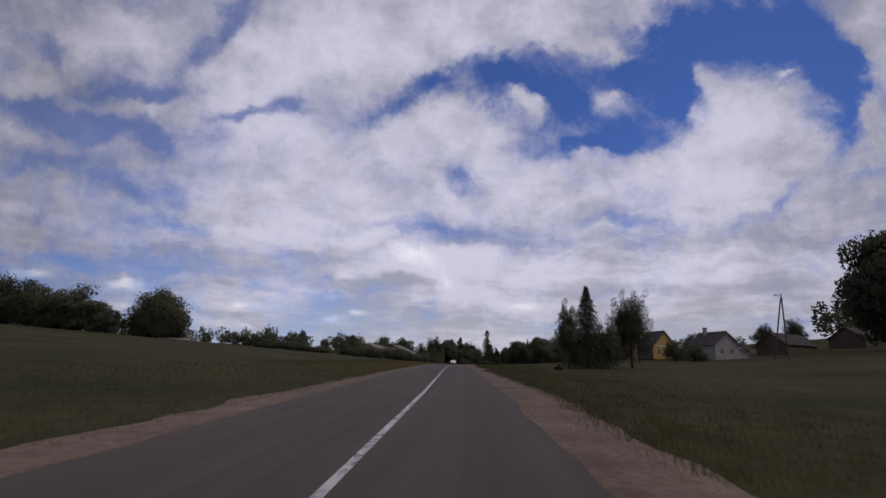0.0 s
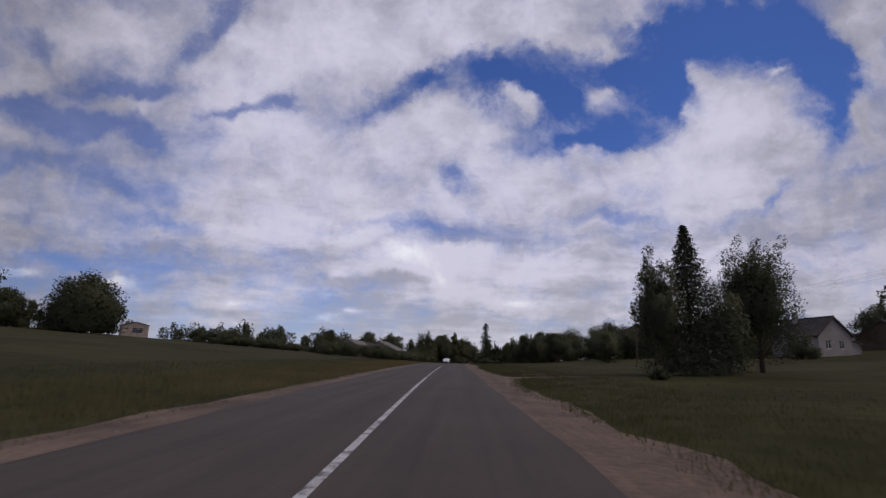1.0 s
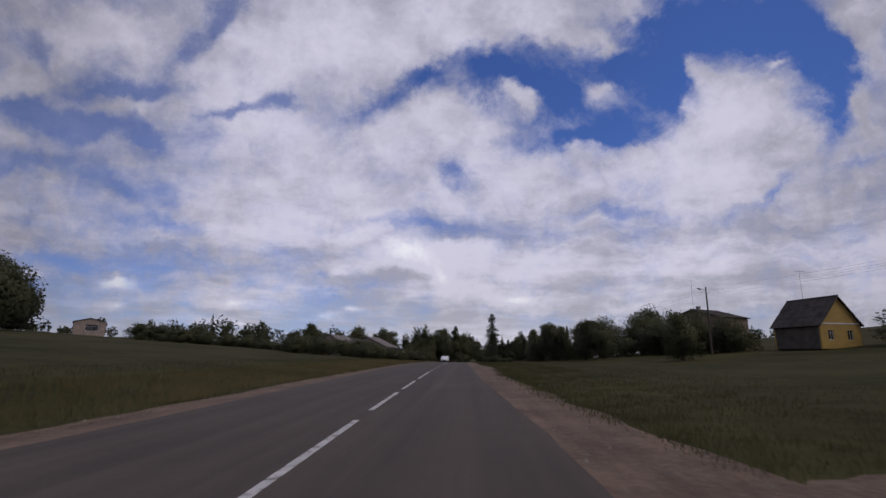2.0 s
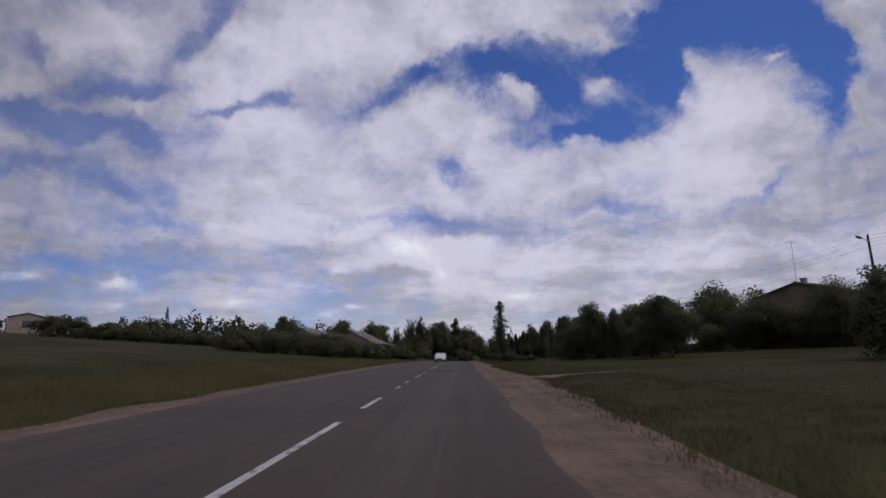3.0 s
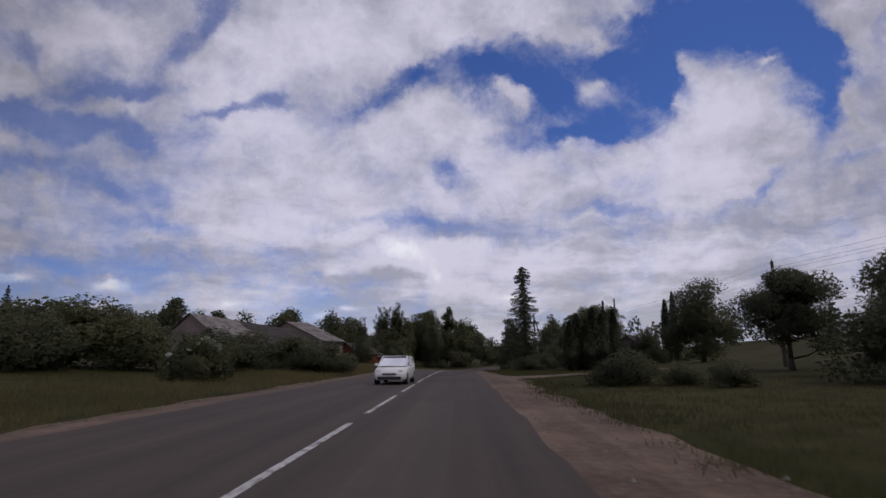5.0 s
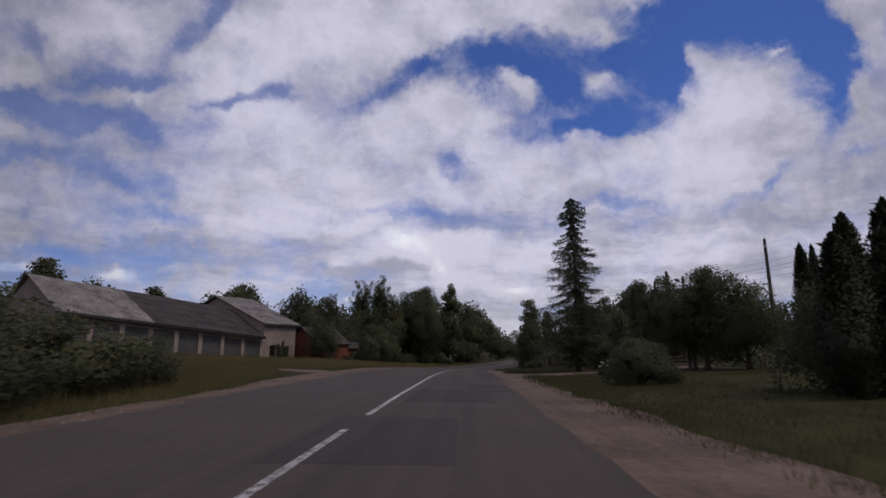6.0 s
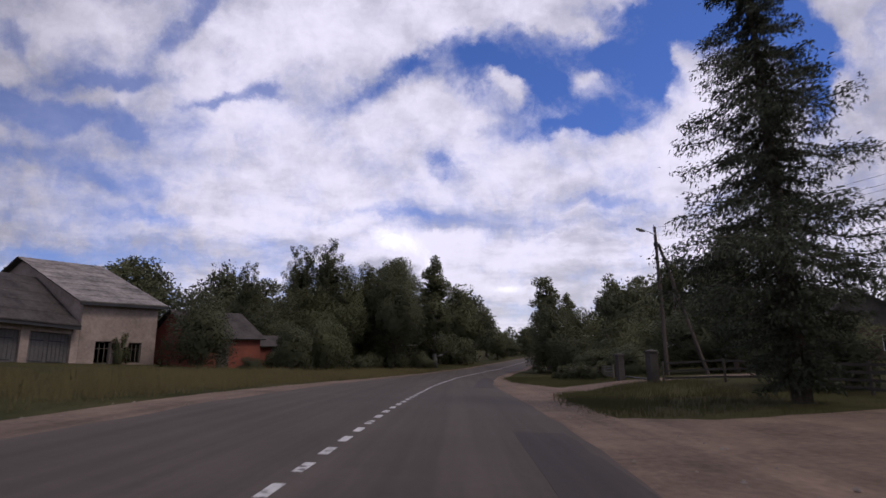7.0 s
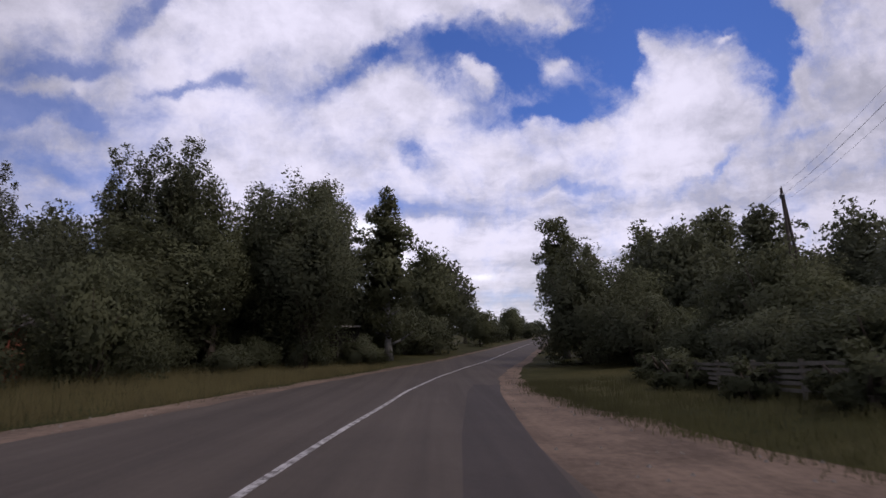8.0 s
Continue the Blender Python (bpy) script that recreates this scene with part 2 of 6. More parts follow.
def road_material(name, colour, rough=0.85, spread=0.14, grain=(0.35, 7.0), bump=0.5, bump_scale=60, streak=0.26, across=1.5, sheen=0.3):
    """A driven surface: aggregate, blotches, and streaks worn lengthwise by wheels."""
    m = material(name, colour, rough, spread, grain, bump, bump_scale, sheen=sheen)
    nt = m.node_tree
    b = nt.nodes["Principled BSDF"]
    src = b.inputs["Base Color"].links[0].from_socket
    geo, mp, t, r, sc = (nt.nodes.new(k) for k in ("ShaderNodeNewGeometry", "ShaderNodeMapping", "ShaderNodeTexNoise", "ShaderNodeMapRange", "ShaderNodeVectorMath"))
    mp.inputs["Scale"].default_value = (across, 0.025, 0.0)
    t.inputs["Scale"].default_value, t.inputs["Detail"].default_value, t.inputs["Roughness"].default_value = 1.0, 5, 0.65
    r.inputs[1].default_value, r.inputs[2].default_value, r.inputs[3].default_value, r.inputs[4].default_value = 0.3, 0.7, 1 - streak, 1 + streak
    sc.operation = "SCALE"
    for p, q in ((geo.outputs["Position"], mp.inputs["Vector"]), (mp.outputs[0], t.inputs["Vector"]), (t.outputs["Fac"], r.inputs[0]), (src, sc.inputs[0]), (r.outputs[0], sc.inputs["Scale"]), (sc.outputs[0], b.inputs["Base Color"])):
        nt.links.new(p, q)
    return m


ASPHALT = road_material("worn_asphalt", (0.067, 0.053, 0.043))
PATCH = road_material("asphalt_patch", (0.056, 0.045, 0.038))
DARK_PATCH = road_material("fresh_asphalt_patch", (0.046, 0.037, 0.033))
PALE_PATCH = road_material("worn_asphalt_strip", (0.076, 0.062, 0.051))
GRAVEL = road_material("sandy_gravel", (0.143, 0.102, 0.076), 0.95, 0.42, (0.5, 7.0), 1.0, 22, 0.26, 1.3, 0.2)
PAINT = material("road_paint", (0.50, 0.49, 0.48), 0.7, 0.2, (1.5, 25.0), 0.2, 80)


def wear_paint(m, under, lo=0.40, hi=0.50, scale=3.4):
    """Chips and scuffs that let the asphalt through."""
    nt = m.node_tree
    b = nt.nodes["Principled BSDF"]
    src = b.inputs["Base Color"].links[0].from_socket
    geo, t, r, mx = (nt.nodes.new(k) for k in ("ShaderNodeNewGeometry", "ShaderNodeTexNoise", "ShaderNodeMapRange", "ShaderNodeMix"))
    t.inputs["Scale"].default_value, t.inputs["Detail"].default_value, t.inputs["Roughness"].default_value = scale, 8, 0.75
    r.inputs[1].default_value, r.inputs[2].default_value = lo, hi
    mx.data_type = "RGBA"
    mx.inputs[6].default_value = (*under, 1)
    for p, q in ((geo.outputs["Position"], t.inputs["Vector"]), (t.outputs["Fac"], r.inputs[0]), (r.outputs[0], mx.inputs[0]), (src, mx.inputs[7]), (mx.outputs[2], b.inputs["Base Color"])):
        nt.links.new(p, q)


wear_paint(PAINT, (0.09, 0.078, 0.07))
PAINT_WORN = material("worn_road_paint", (0.46, 0.44, 0.43), 0.7, 0.2, (1.5, 25.0), 0.2, 80)
wear_paint(PAINT_WORN, (0.09, 0.078, 0.07), 0.43, 0.54, 6.5)
GRASS = material("meadow", (0.036, 0.042, 0.015), 0.95, 0.36, (0.09, 1.1), 1.0, 7, second=(0.070, 0.062, 0.026), sheen=0.05)
DRY_BLADE = leaf_material("dry_grass_blades", (0.125, 0.108, 0.05), 0.25, 0.3)
BLADE = leaf_material("grass_blades", (0.062, 0.062, 0.026), 0.2, 0.3)
LEAF = leaf_material("broad_leaves", (0.108, 0.116, 0.064))
LEAF_DARK = leaf_material("dark_leaves", (0.102, 0.110, 0.066))
NEEDLE = leaf_material("needles", (0.062, 0.072, 0.046), 0.2, 0.15)
PETAL = leaf_material("white_petals", (0.55, 0.56, 0.50), 0.2, 0.3)
BARK = material("bark", (0.085, 0.07, 0.055), 0.95, 0.35, (2.0, 18.0), 0.8, 25, sheen=0.1)
BIRCH = material("birch_bark", (0.15, 0.145, 0.135), 0.9, 0.5, (2.0, 9.0), 0.4, 25, sheen=0.1)
PLASTER = material("grey_plaster", (0.31, 0.25, 0.215), 0.92, 0.3, (0.7, 5.0), 0.4, 30, sheen=0.2)
WHITEWASH = material("dirty_whitewash", (0.30, 0.28, 0.265), 0.92, 0.2, (0.5, 7.0), 0.3, 30, sheen=0.2)
YELLOW = material("yellow_boards", (0.42, 0.28, 0.075), 0.75, 0.18, (0.6, 9.0), 0.3, 30)
BROWN_BOARD = material("brown_boards", (0.09, 0.06, 0.04), 0.8, 0.3, (0.6, 9.0), 0.4, 30)
TAN_BOARD = material("tan_boards", (0.19, 0.14, 0.105), 0.8, 0.3, (0.6, 9.0), 0.4, 30)
BRICK_RED = material("red_brick", (0.20, 0.06, 0.038), 0.9, 0.3, (0.5, 10.0), 0.6, 25)
SLATE = material("asbestos_sheet_roof", (0.20, 0.18, 0.17), 0.9, 0.6, (0.7, 3.5), 0.5, 20, sheen=0.2)
SLATE_DARK = material("dark_sheet_roof", (0.058, 0.050, 0.047), 0.9, 0.5, (0.7, 5.0), 0.5, 20, sheen=0.2)
DOOR_GREY = material("grey_door_boards", (0.10, 0.095, 0.095), 0.8, 0.3, (0.5, 8.0), 0.4, 20)
CONCRETE = material("grey_concrete", (0.066, 0.06, 0.054), 0.92, 0.3, (0.8, 12.0), 0.4, 35, sheen=0.2)
STONE = material("pale_stone", (0.21, 0.185, 0.16), 0.92, 0.3, (3.0, 20.0), 0.4, 35, sheen=0.2)
WOOD_POLE = material("weathered_pole_wood", (0.095, 0.078, 0.065), 0.9, 0.3, (1.0, 14.0), 0.5, 30, sheen=0.2)
WOOD_GREY = material("weathered_board", (0.10, 0.09, 0.075), 0.9, 0.3, (1.0, 14.0), 0.5, 30, sheen=0.2)
FENCE_WOOD = material("pale_weathered_slats", (0.15, 0.138, 0.112), 0.9, 0.35, (1.0, 14.0), 0.5, 30, sheen=0.2)
WHITE_FRAME = material("white_frame_paint", (0.7, 0.7, 0.68), 0.5, 0.1, (1.0, 14.0), 0.1, 30)
DARK_METAL = material("dark_metal", (0.05, 0.05, 0.052), 0.5, 0.3, (1.0, 14.0), 0.1, 30, metal=0.6)
LAMP_METAL = material("grey_lamp_metal", (0.28, 0.29, 0.30), 0.45, 0.15, (1.0, 14.0), 0.1, 30, metal=0.5)
CERAMIC = material("white_insulator", (0.6, 0.6, 0.58), 0.3, 0.1, (1.0, 14.0), 0)
WIRE = material("wire", (0.10, 0.10, 0.10), 0.6, 0.1, (1.0, 14.0), 0, metal=0.5)
CAR_PAINT = material("white_car_paint", (0.78, 0.78, 0.78), 0.25, 0.03, (1.0, 14.0), 0)
TYRE = material("tyre_rubber", (0.02, 0.02, 0.02), 0.9, 0.2, (3.0, 30.0), 0.2, 60)
PLASTIC = material("black_plastic", (0.025, 0.025, 0.025), 0.6, 0.2, (3.0, 30.0), 0)
HEADLAMP = material("headlamp_lens", (0.55, 0.57, 0.6), 0.1, 0.1, (3.0, 30.0), 0)
DARK_ROOM = material("dark_interior", (0.03, 0.03, 0.03), 0.9, 0.3, (1.0, 8.0), 0)


def glass(name, tint=(0.75, 0.8, 0.8)):
    m = bpy.data.materials.new(name)
    m.use_nodes = True
    b = m.node_tree.nodes["Principled BSDF"]
    b.inputs["Base Color"].default_value = (*tint, 1)
    b.inputs["Transmission Weight"].default_value, b.inputs["Roughness"].default_value, b.inputs["IOR"].default_value = 1.0, 0.03, 1.45
    return m


GLASS = glass("window_glass")
TINTED = glass("car_glass", (0.045, 0.055, 0.06))

# ---- mesh helpers ----


class Shape:
    """Gathers vertices and faces for one mesh."""

    def __init__(self):
        self.v, self.f = [], []

    def add(self, verts, faces):
        n = len(self.v)
        self.v += [tuple(p) for p in verts]
        self.f += [tuple(i + n for i in f) for f in faces]
        return self

    def box(self, x0, x1, y0, y1, z0, z1):
        p = [(x, y, z) for z in (z0, z1) for y in (y0, y1) for x in (x0, x1)]
        return self.add(p, [(0, 2, 3, 1), (4, 5, 7, 6), (0, 1, 5, 4), (2, 6, 7, 3), (0, 4, 6, 2), (1, 3, 7, 5)])

    def slab(self, p, thick):
        """A four-cornered sheet with thickness, along its own normal."""
        a, b, c, d = (Vector(q) for q in p)
        n = (b - a).cross(d - a).normalized() * thick
        return self.add([a, b, c, d, a + n, b + n, c + n, d + n], [(3, 2, 1, 0), (4, 5, 6, 7), (0, 1, 5, 4), (1, 2, 6, 5), (2, 3, 7, 6), (3, 0, 4, 7)])

    def tube(self, p0, p1, r0, r1, n=7, caps=True):
        a, b = Vector(p0), Vector(p1)
        q = (b - a).to_track_quat("Z", "Y")
        ring = [Vector((math.cos(2 * math.pi * k / n), math.sin(2 * math.pi * k / n), 0)) for k in range(n)]
        verts = [a + q @ (c * r0) for c in ring] + [b + q @ (c * r1) for c in ring]
        faces = [(k, (k + 1) % n, n + (k + 1) % n, n + k) for k in range(n)]
        if caps:
            faces += [tuple(range(n - 1, -1, -1)), tuple(range(n, 2 * n))]
        return self.add(verts, faces)

    def path(self, pts, radii, n=7):
        for k in range(len(pts) - 1):
            self.tube(pts[k], pts[k + 1], radii[k], radii[k + 1], n, caps=True)
        return self

    def ball(self, centre, r, squash=(1, 1, 1), rings=6, n=10):
        c = Vector(centre)
        verts, faces = [], []
        for i in range(rings + 1):
            th = math.pi * i / rings
            for k in range(n):
                ph = 2 * math.pi * k / n
                verts.append(c + Vector((r * squash[0] * math.sin(th) * math.cos(ph), r * squash[1] * math.sin(th) * math.sin(ph), r * squash[2] * math.cos(th))))
        for i in range(rings):
            for k in range(n):
                faces.append((i * n + k, (i + 1) * n + k, (i + 1) * n + (k + 1) % n, i * n + (k + 1) % n))
        return self.add(verts, faces)

    def turned(self, m):
        self.v = [tuple(m @ Vector(p)) for p in self.v]
        return self

    def mesh(self, name, mat, smooth=False):
        me = bpy.data.meshes.new(name)
        me.from_pydata(self.v, [], self.f)
        me.materials.append(mat)
        if smooth:
            me.shade_smooth()
        me.update()
        return me


def thing(name, m, label, category, group="", kind=""):
    ob = new(name)
    ob.matrix_world = m
    return tagged(ob, label, category, group, kind)


def part(name, shape, mat, parent, label="", smooth=False):
    me = shape if isinstance(shape, bpy.types.Mesh) else shape.mesh(name, mat, smooth)
    ob = new(name, me)
    ob.parent = parent
    return tagged(ob, label) if label else ob


def single(name, shape, mat, label, category="", group="", kind="", smooth=False):
    return tagged(new(name, shape.mesh(name, mat, smooth)), label, category, group, kind)


# ---- the lie of the land ----
ROAD_Y = [-900, -60, 0, 17, 33, 49, 70, 91, 112, 126, 140, 160, 189, 206, 221, 236, 250, 265, 280, 300, 330, 420, 600, 5000]
ROAD_Z = [-3.16, -0.68, -0.0, 0.23, 0.37, 0.49, 0.59, 0.69, 0.77, 0.81, 0.84, 0.84, 0.71, 0.54, 0.29, -0.07, -0.56, -1.14, -1.58, -1.84, -1.67, -1.65, -1.35, -1.35]
LINE_Y = [-900, -60, 0, 20, 40, 60, 80, 100, 120, 140, 160, 180, 200, 220, 235, 250, 260, 270, 280, 290, 318, 360, 410, 5000]
LINE_X = [12, -0.2, -1.39, -1.83, -2.54, -3.29, -3.93, -4.44, -4.82, -5.1, -5.34, -5.55, -5.74, -5.8, -5.67, -5.26, -4.77, -4.02, -2.7, -0.4, 6.9, 18, 31, 1225]


def line_x(y):
    return np.interp(y, LINE_Y, LINE_X)


def road_z(y):
    return np.interp(y, ROAD_Y, ROAD_Z)


def bank(y):
    """Fall of the road from left to right: it leans into the bend."""
    return np.interp(y, [195, 240, 300, 330], [0.0, 0.045, 0.045, 0.0])


def road_at(y, across):
    return road_z(y) - bank(y) * np.clip(across, -6.0, 4.0)


def land(x, y):
    x, y = np.asarray(x, float), np.asarray(y, float)
    across = x - line_x(y)
    a, b = np.clip(-across - 7, 0, 200), np.clip(across - 7, 0, 110)
    fade = np.interp(np.abs(across), [250, 1500], [1, 0.3])
    ripple = 0.10 * np.sin(x * 0.21 + 1.3 * np.sin(y * 0.05)) * np.clip((np.abs(across) - 9) / 20, 0, 1)
    bank = np.interp(across, [7.6, 11, 16, 30], [0, 0.31, 0.31, 0]) * np.interp(y, [237, 245, 256, 268], [0, 1, 1, 0])
    return bank + road_at(y, across) + (0.068 * a + (0.03 * b + 0.0007 * b * b) * np.interp(y, [60, 120, 160], [0.7, 0.75, 1.0])) * fade + ripple


def ease(y, ys, xs):
    return np.interp(y, ys, xs)


def left_edge(y):
    return -ease(y, [-50, 0, 60, 120, 160, 215, 250, 300], [3.3, 3.4, 4.2, 5.0, 5.3, 5.2, 5.2, 4.2])


def right_edge(y):
    return ease(y, [-50, 0, 20, 60, 75, 100, 120, 150, 215, 235, 258, 290], [2.9, 2.95, 3.1, 3.45, 3.75, 3.62, 3.85, 3.6, 4.1, 4.4, 3.65, 3.4])


def left_gravel(y):
    return -ease(y, [-50, 0, 60, 120, 160, 208, 222, 240, 265, 300], [4.6, 4.8, 5.3, 6.3, 6.6, 6.3, 9.2, 7.6, 6.0, 5.0])


def right_gravel(y):
    return ease(y, [-50, 0, 20, 60, 68, 78, 100, 112, 125, 134, 145, 153, 160, 175, 190, 200, 213, 228, 238, 242, 246, 249, 253, 256, 260, 265, 275, 290],
                [4.2, 4.3, 5.0, 5.1, 6.2, 5.6, 5.5, 6.0, 6.6, 6.0, 5.6, 6.3, 6.0, 5.8, 6.6, 6.2, 6.0, 6.6, 6.0, 6.2, 6.7, 7.8, 7.6, 7.2, 6.6, 5.7, 4.9, 4.3])


STATIONS = np.concatenate([np.arange(-900, -40, 60), np.arange(-40, 330, 1.25), np.arange(330, 620, 10), np.array([700, 900, 1300, 2000, 3000, 4600])])


def strip(shape, inner, outer, lift, ys, cells=1, ragged=0.0, seed=0.0):
    """A band of surface along the road between two offsets from its middle line."""
    rows = []
    for y in ys:
        a, b = float(inner(y)), float(outer(y))
        if ragged:
            b += ragged * (noise.noise((y * 0.35, seed, 0.0)) + 0.6 * noise.noise((y * 1.7, seed, 4.0)))
        rows.append([(line_x(y) + a + (b - a) * k / cells, y, float(road_at(y, a + (b - a) * k / cells)) + lift) for k in range(cells + 1)])
    n = cells + 1
    verts = [p for r in rows for p in r]
    faces = []
    for i in range(len(rows) - 1):
        for k in range(cells):
            q = (i * n + k, i * n + k + 1, (i + 1) * n + k + 1, (i + 1) * n + k)
            faces.append(q if float(outer(ys[i])) > float(inner(ys[i])) else q[::-1])
    return shape.add(verts, faces)


def build_ground():
    offs = np.concatenate([-np.array([3000, 1800, 1100, 700, 450, 300, 220, 170, 130, 100, 80, 64, 52, 42, 34, 28, 23, 19, 16, 13.5, 11.5, 9.8, 8.4, 7.0, 6.0, 5, 3.5]), np.array([-2.0, 0, 2.0, 3, 4, 5, 6, 7.0, 8.4, 9.8, 11.5, 13.5, 16, 19, 23, 28, 34, 42, 52, 64, 80, 100, 130, 170, 220, 300, 450, 700, 1100, 1800, 3000])])
    ys = STATIONS[::2]
    g = Shape()
    verts, n = [], len(offs)
    for y in ys:
        x = line_x(y) + offs
        z = land(x, np.full(n, y))
        z = z - 0.03
        verts += list(zip(x.tolist(), [float(y)] * n, z.tolist()))
    faces = [(i * n + k, i * n + k + 1, (i + 1) * n + k + 1, (i + 1) * n + k) for i in range(len(ys) - 1) for k in range(n - 1)]
    g.add(verts, faces)
    return single("ground", g, GRASS, "rough green and yellowed meadow grass ground", "ground", kind="structure", smooth=True)


build_ground()
near = STATIONS[(STATIONS >= -160) & (STATIONS <= 700)]
bed = strip(Shape(), lambda y: 0.0, right_edge, 0.0, near, 5, 0.16, 31.0)
strip(bed, lambda y: 0.0, left_edge, 0.0, near, 5, 0.16, 37.0)
road = single("road", bed, ASPHALT, "worn grey-violet asphalt country road, two lanes", "road", kind="structure", smooth=True)
for side, a, b, seed in (("left", left_edge, left_gravel, 3.0), ("right", right_edge, right_gravel, 9.0)):
    inner = (lambda y, a=a, s=side: a(y) + (0.5 if s == "left" else -0.5))
    single("shoulder", strip(Shape(), inner, b, -0.008, near, 5, 0.55, seed), GRAVEL, "sandy reddish gravel road shoulder beside the asphalt", "shoulder", kind="structure", smooth=True)

# ---- trees and bushes ----


def leaf_cards(centres, size, rng, flat=0.0, droop=0.0, along=None, slim=1.0):
    """Small pointed leaf sprays, one triangle each, turned at random."""
    n = len(centres)
    d = rng.normal(size=(n, 3))
    d[:, 2] = d[:, 2] * (1 - flat) - droop
    if along is not None:
        d = np.asarray(along) + d * 0.28
    d /= np.linalg.norm(d, axis=1, keepdims=True) + 1e-9
    e = np.cross(d, rng.normal(size=(n, 3)))
    e /= np.linalg.norm(e, axis=1, keepdims=True) + 1e-9
    s = size * rng.uniform(0.55, 1.35, (n, 1))
    w = s * rng.uniform(0.55, 0.95, (n, 1)) * slim
    nrm = np.cross(d, e)
    c = np.asarray(centres)
    v = np.stack([c - d * s * 0.4 + e * w * 0.5, c + d * s * 0.6 + nrm * s * 0.1, c - d * s * 0.4 - e * w * 0.5], 1).reshape(-1, 3)
    f = np.arange(3 * n).reshape(-1, 3)
    return v, f


def cards_mesh(name, v, f, mat, heart=None, blend=0.85, lawn=False):
    """A mesh of loose cards; with a heart, they face away from it and are shaded as one rounded mass."""
    ways = None
    if heart is not None:
        q = v.reshape(-1, 3, 3)
        n = np.cross(q[:, 1] - q[:, 0], q[:, 2] - q[:, 0])
        n /= np.linalg.norm(n, axis=1, keepdims=True) + 1e-9
        out = q.mean(1) - np.asarray(heart)
        out /= np.linalg.norm(out, axis=1, keepdims=True) + 1e-9
        turn_over = (n * out).sum(1) < 0
        f = f.copy()
        f[turn_over] = f[turn_over][:, ::-1]
        n[turn_over] *= -1
        ways = np.repeat((1 - blend) * n + blend * out, 3, axis=0)
        ways /= np.linalg.norm(ways, axis=1, keepdims=True)
    me = bpy.data.meshes.new(name)
    me.from_pydata(v.tolist(), [], f.tolist())
    me.materials.append(mat)
    me.update()
    if lawn:
        ways = np.tile((0.0, -0.5, 0.87), (len(v), 1))
    if ways is not None:
        me.normals_split_custom_set_from_vertices(ways.tolist())
    return me


def clump_points(rng, clumps, per, spread):
    """Points scattered in a set of lumps, denser to the outside."""
    out = []
    for c, r in clumps:
        d = rng.normal(size=(per, 3))
        d /= np.linalg.norm(d, axis=1, keepdims=True)
        rad = r * (rng.uniform(0.15, 1.0, (per, 1)) ** 0.5) * spread
        out.append(np.asarray(c) + d * rad * np.array([1, 1, 0.8]))
    return np.concatenate(out)


def fitted(pts, h, w):
    """The crown brought to its full height and width."""
    pts = pts.copy()
    pts[:, 2] *= h / np.quantile(pts[:, 2], 0.996)
    pts[:, :2] *= 0.5 * w / np.quantile(np.hypot(pts[:, 0], pts[:, 1]), 0.96)
    return pts


def crown_cards(pts, leaf, rng):
    """Leaf sprays all over, and larger boughs of leaves in the heart of the crown."""
    v, f = leaf_cards(pts, leaf, rng, 0.1, 0.05)
    heart = pts[rng.random(len(pts)) < 0.07]
    c = heart.mean(0)
    u, g = leaf_cards(c + (heart - c) * 0.55, min(0.7, leaf * 3.0), rng, 0.1, 0.0)
    return np.concatenate([v, u]), np.concatenate([f, g + len(v)])


def limbs(shape, rng, h, base_r, fork, spread, count, top=0.8, lean=0.0):
    """A tapered, slightly crooked trunk and rising limbs; returns the tips."""
    pts, rad = [], []
    for k in range(6):
        f = k / 5
        pts.append((lean * f * h + rng.normal() * 0.012 * h * f, rng.normal() * 0.012 * h * f, -0.25 + f * h * top))
        rad.append(base_r * (1 - 0.85 * f) * (1.35 if k == 0 else 1))
    shape.path(pts, rad, 8)
    tips = []
    for k in range(count):
        f = fork + (top - fork) * (k + rng.uniform(0.2, 0.8)) / count
        z = f * h
        a = k * 2.4 + rng.uniform(-0.5, 0.5)
        reach = spread * (1.15 - 0.75 * (f - fork) / max(top - fork, 0.01)) * rng.uniform(0.6, 0.95)
        p0 = Vector((lean * z, 0, z - 0.05 * h))
        p2 = p0 + Vector((math.cos(a) * reach, math.sin(a) * reach, reach * rng.uniform(0.25, 0.8)))
        p1 = p0.lerp(p2, 0.5) + Vector((0, 0, -0.08 * reach))
        r = base_r * 0.38 * (1.1 - f)
        shape.path([p0, p1, p2], [r + 0.03, r * 0.7 + 0.015, 0.012], 5)
        tips.append(p2)
    return tips


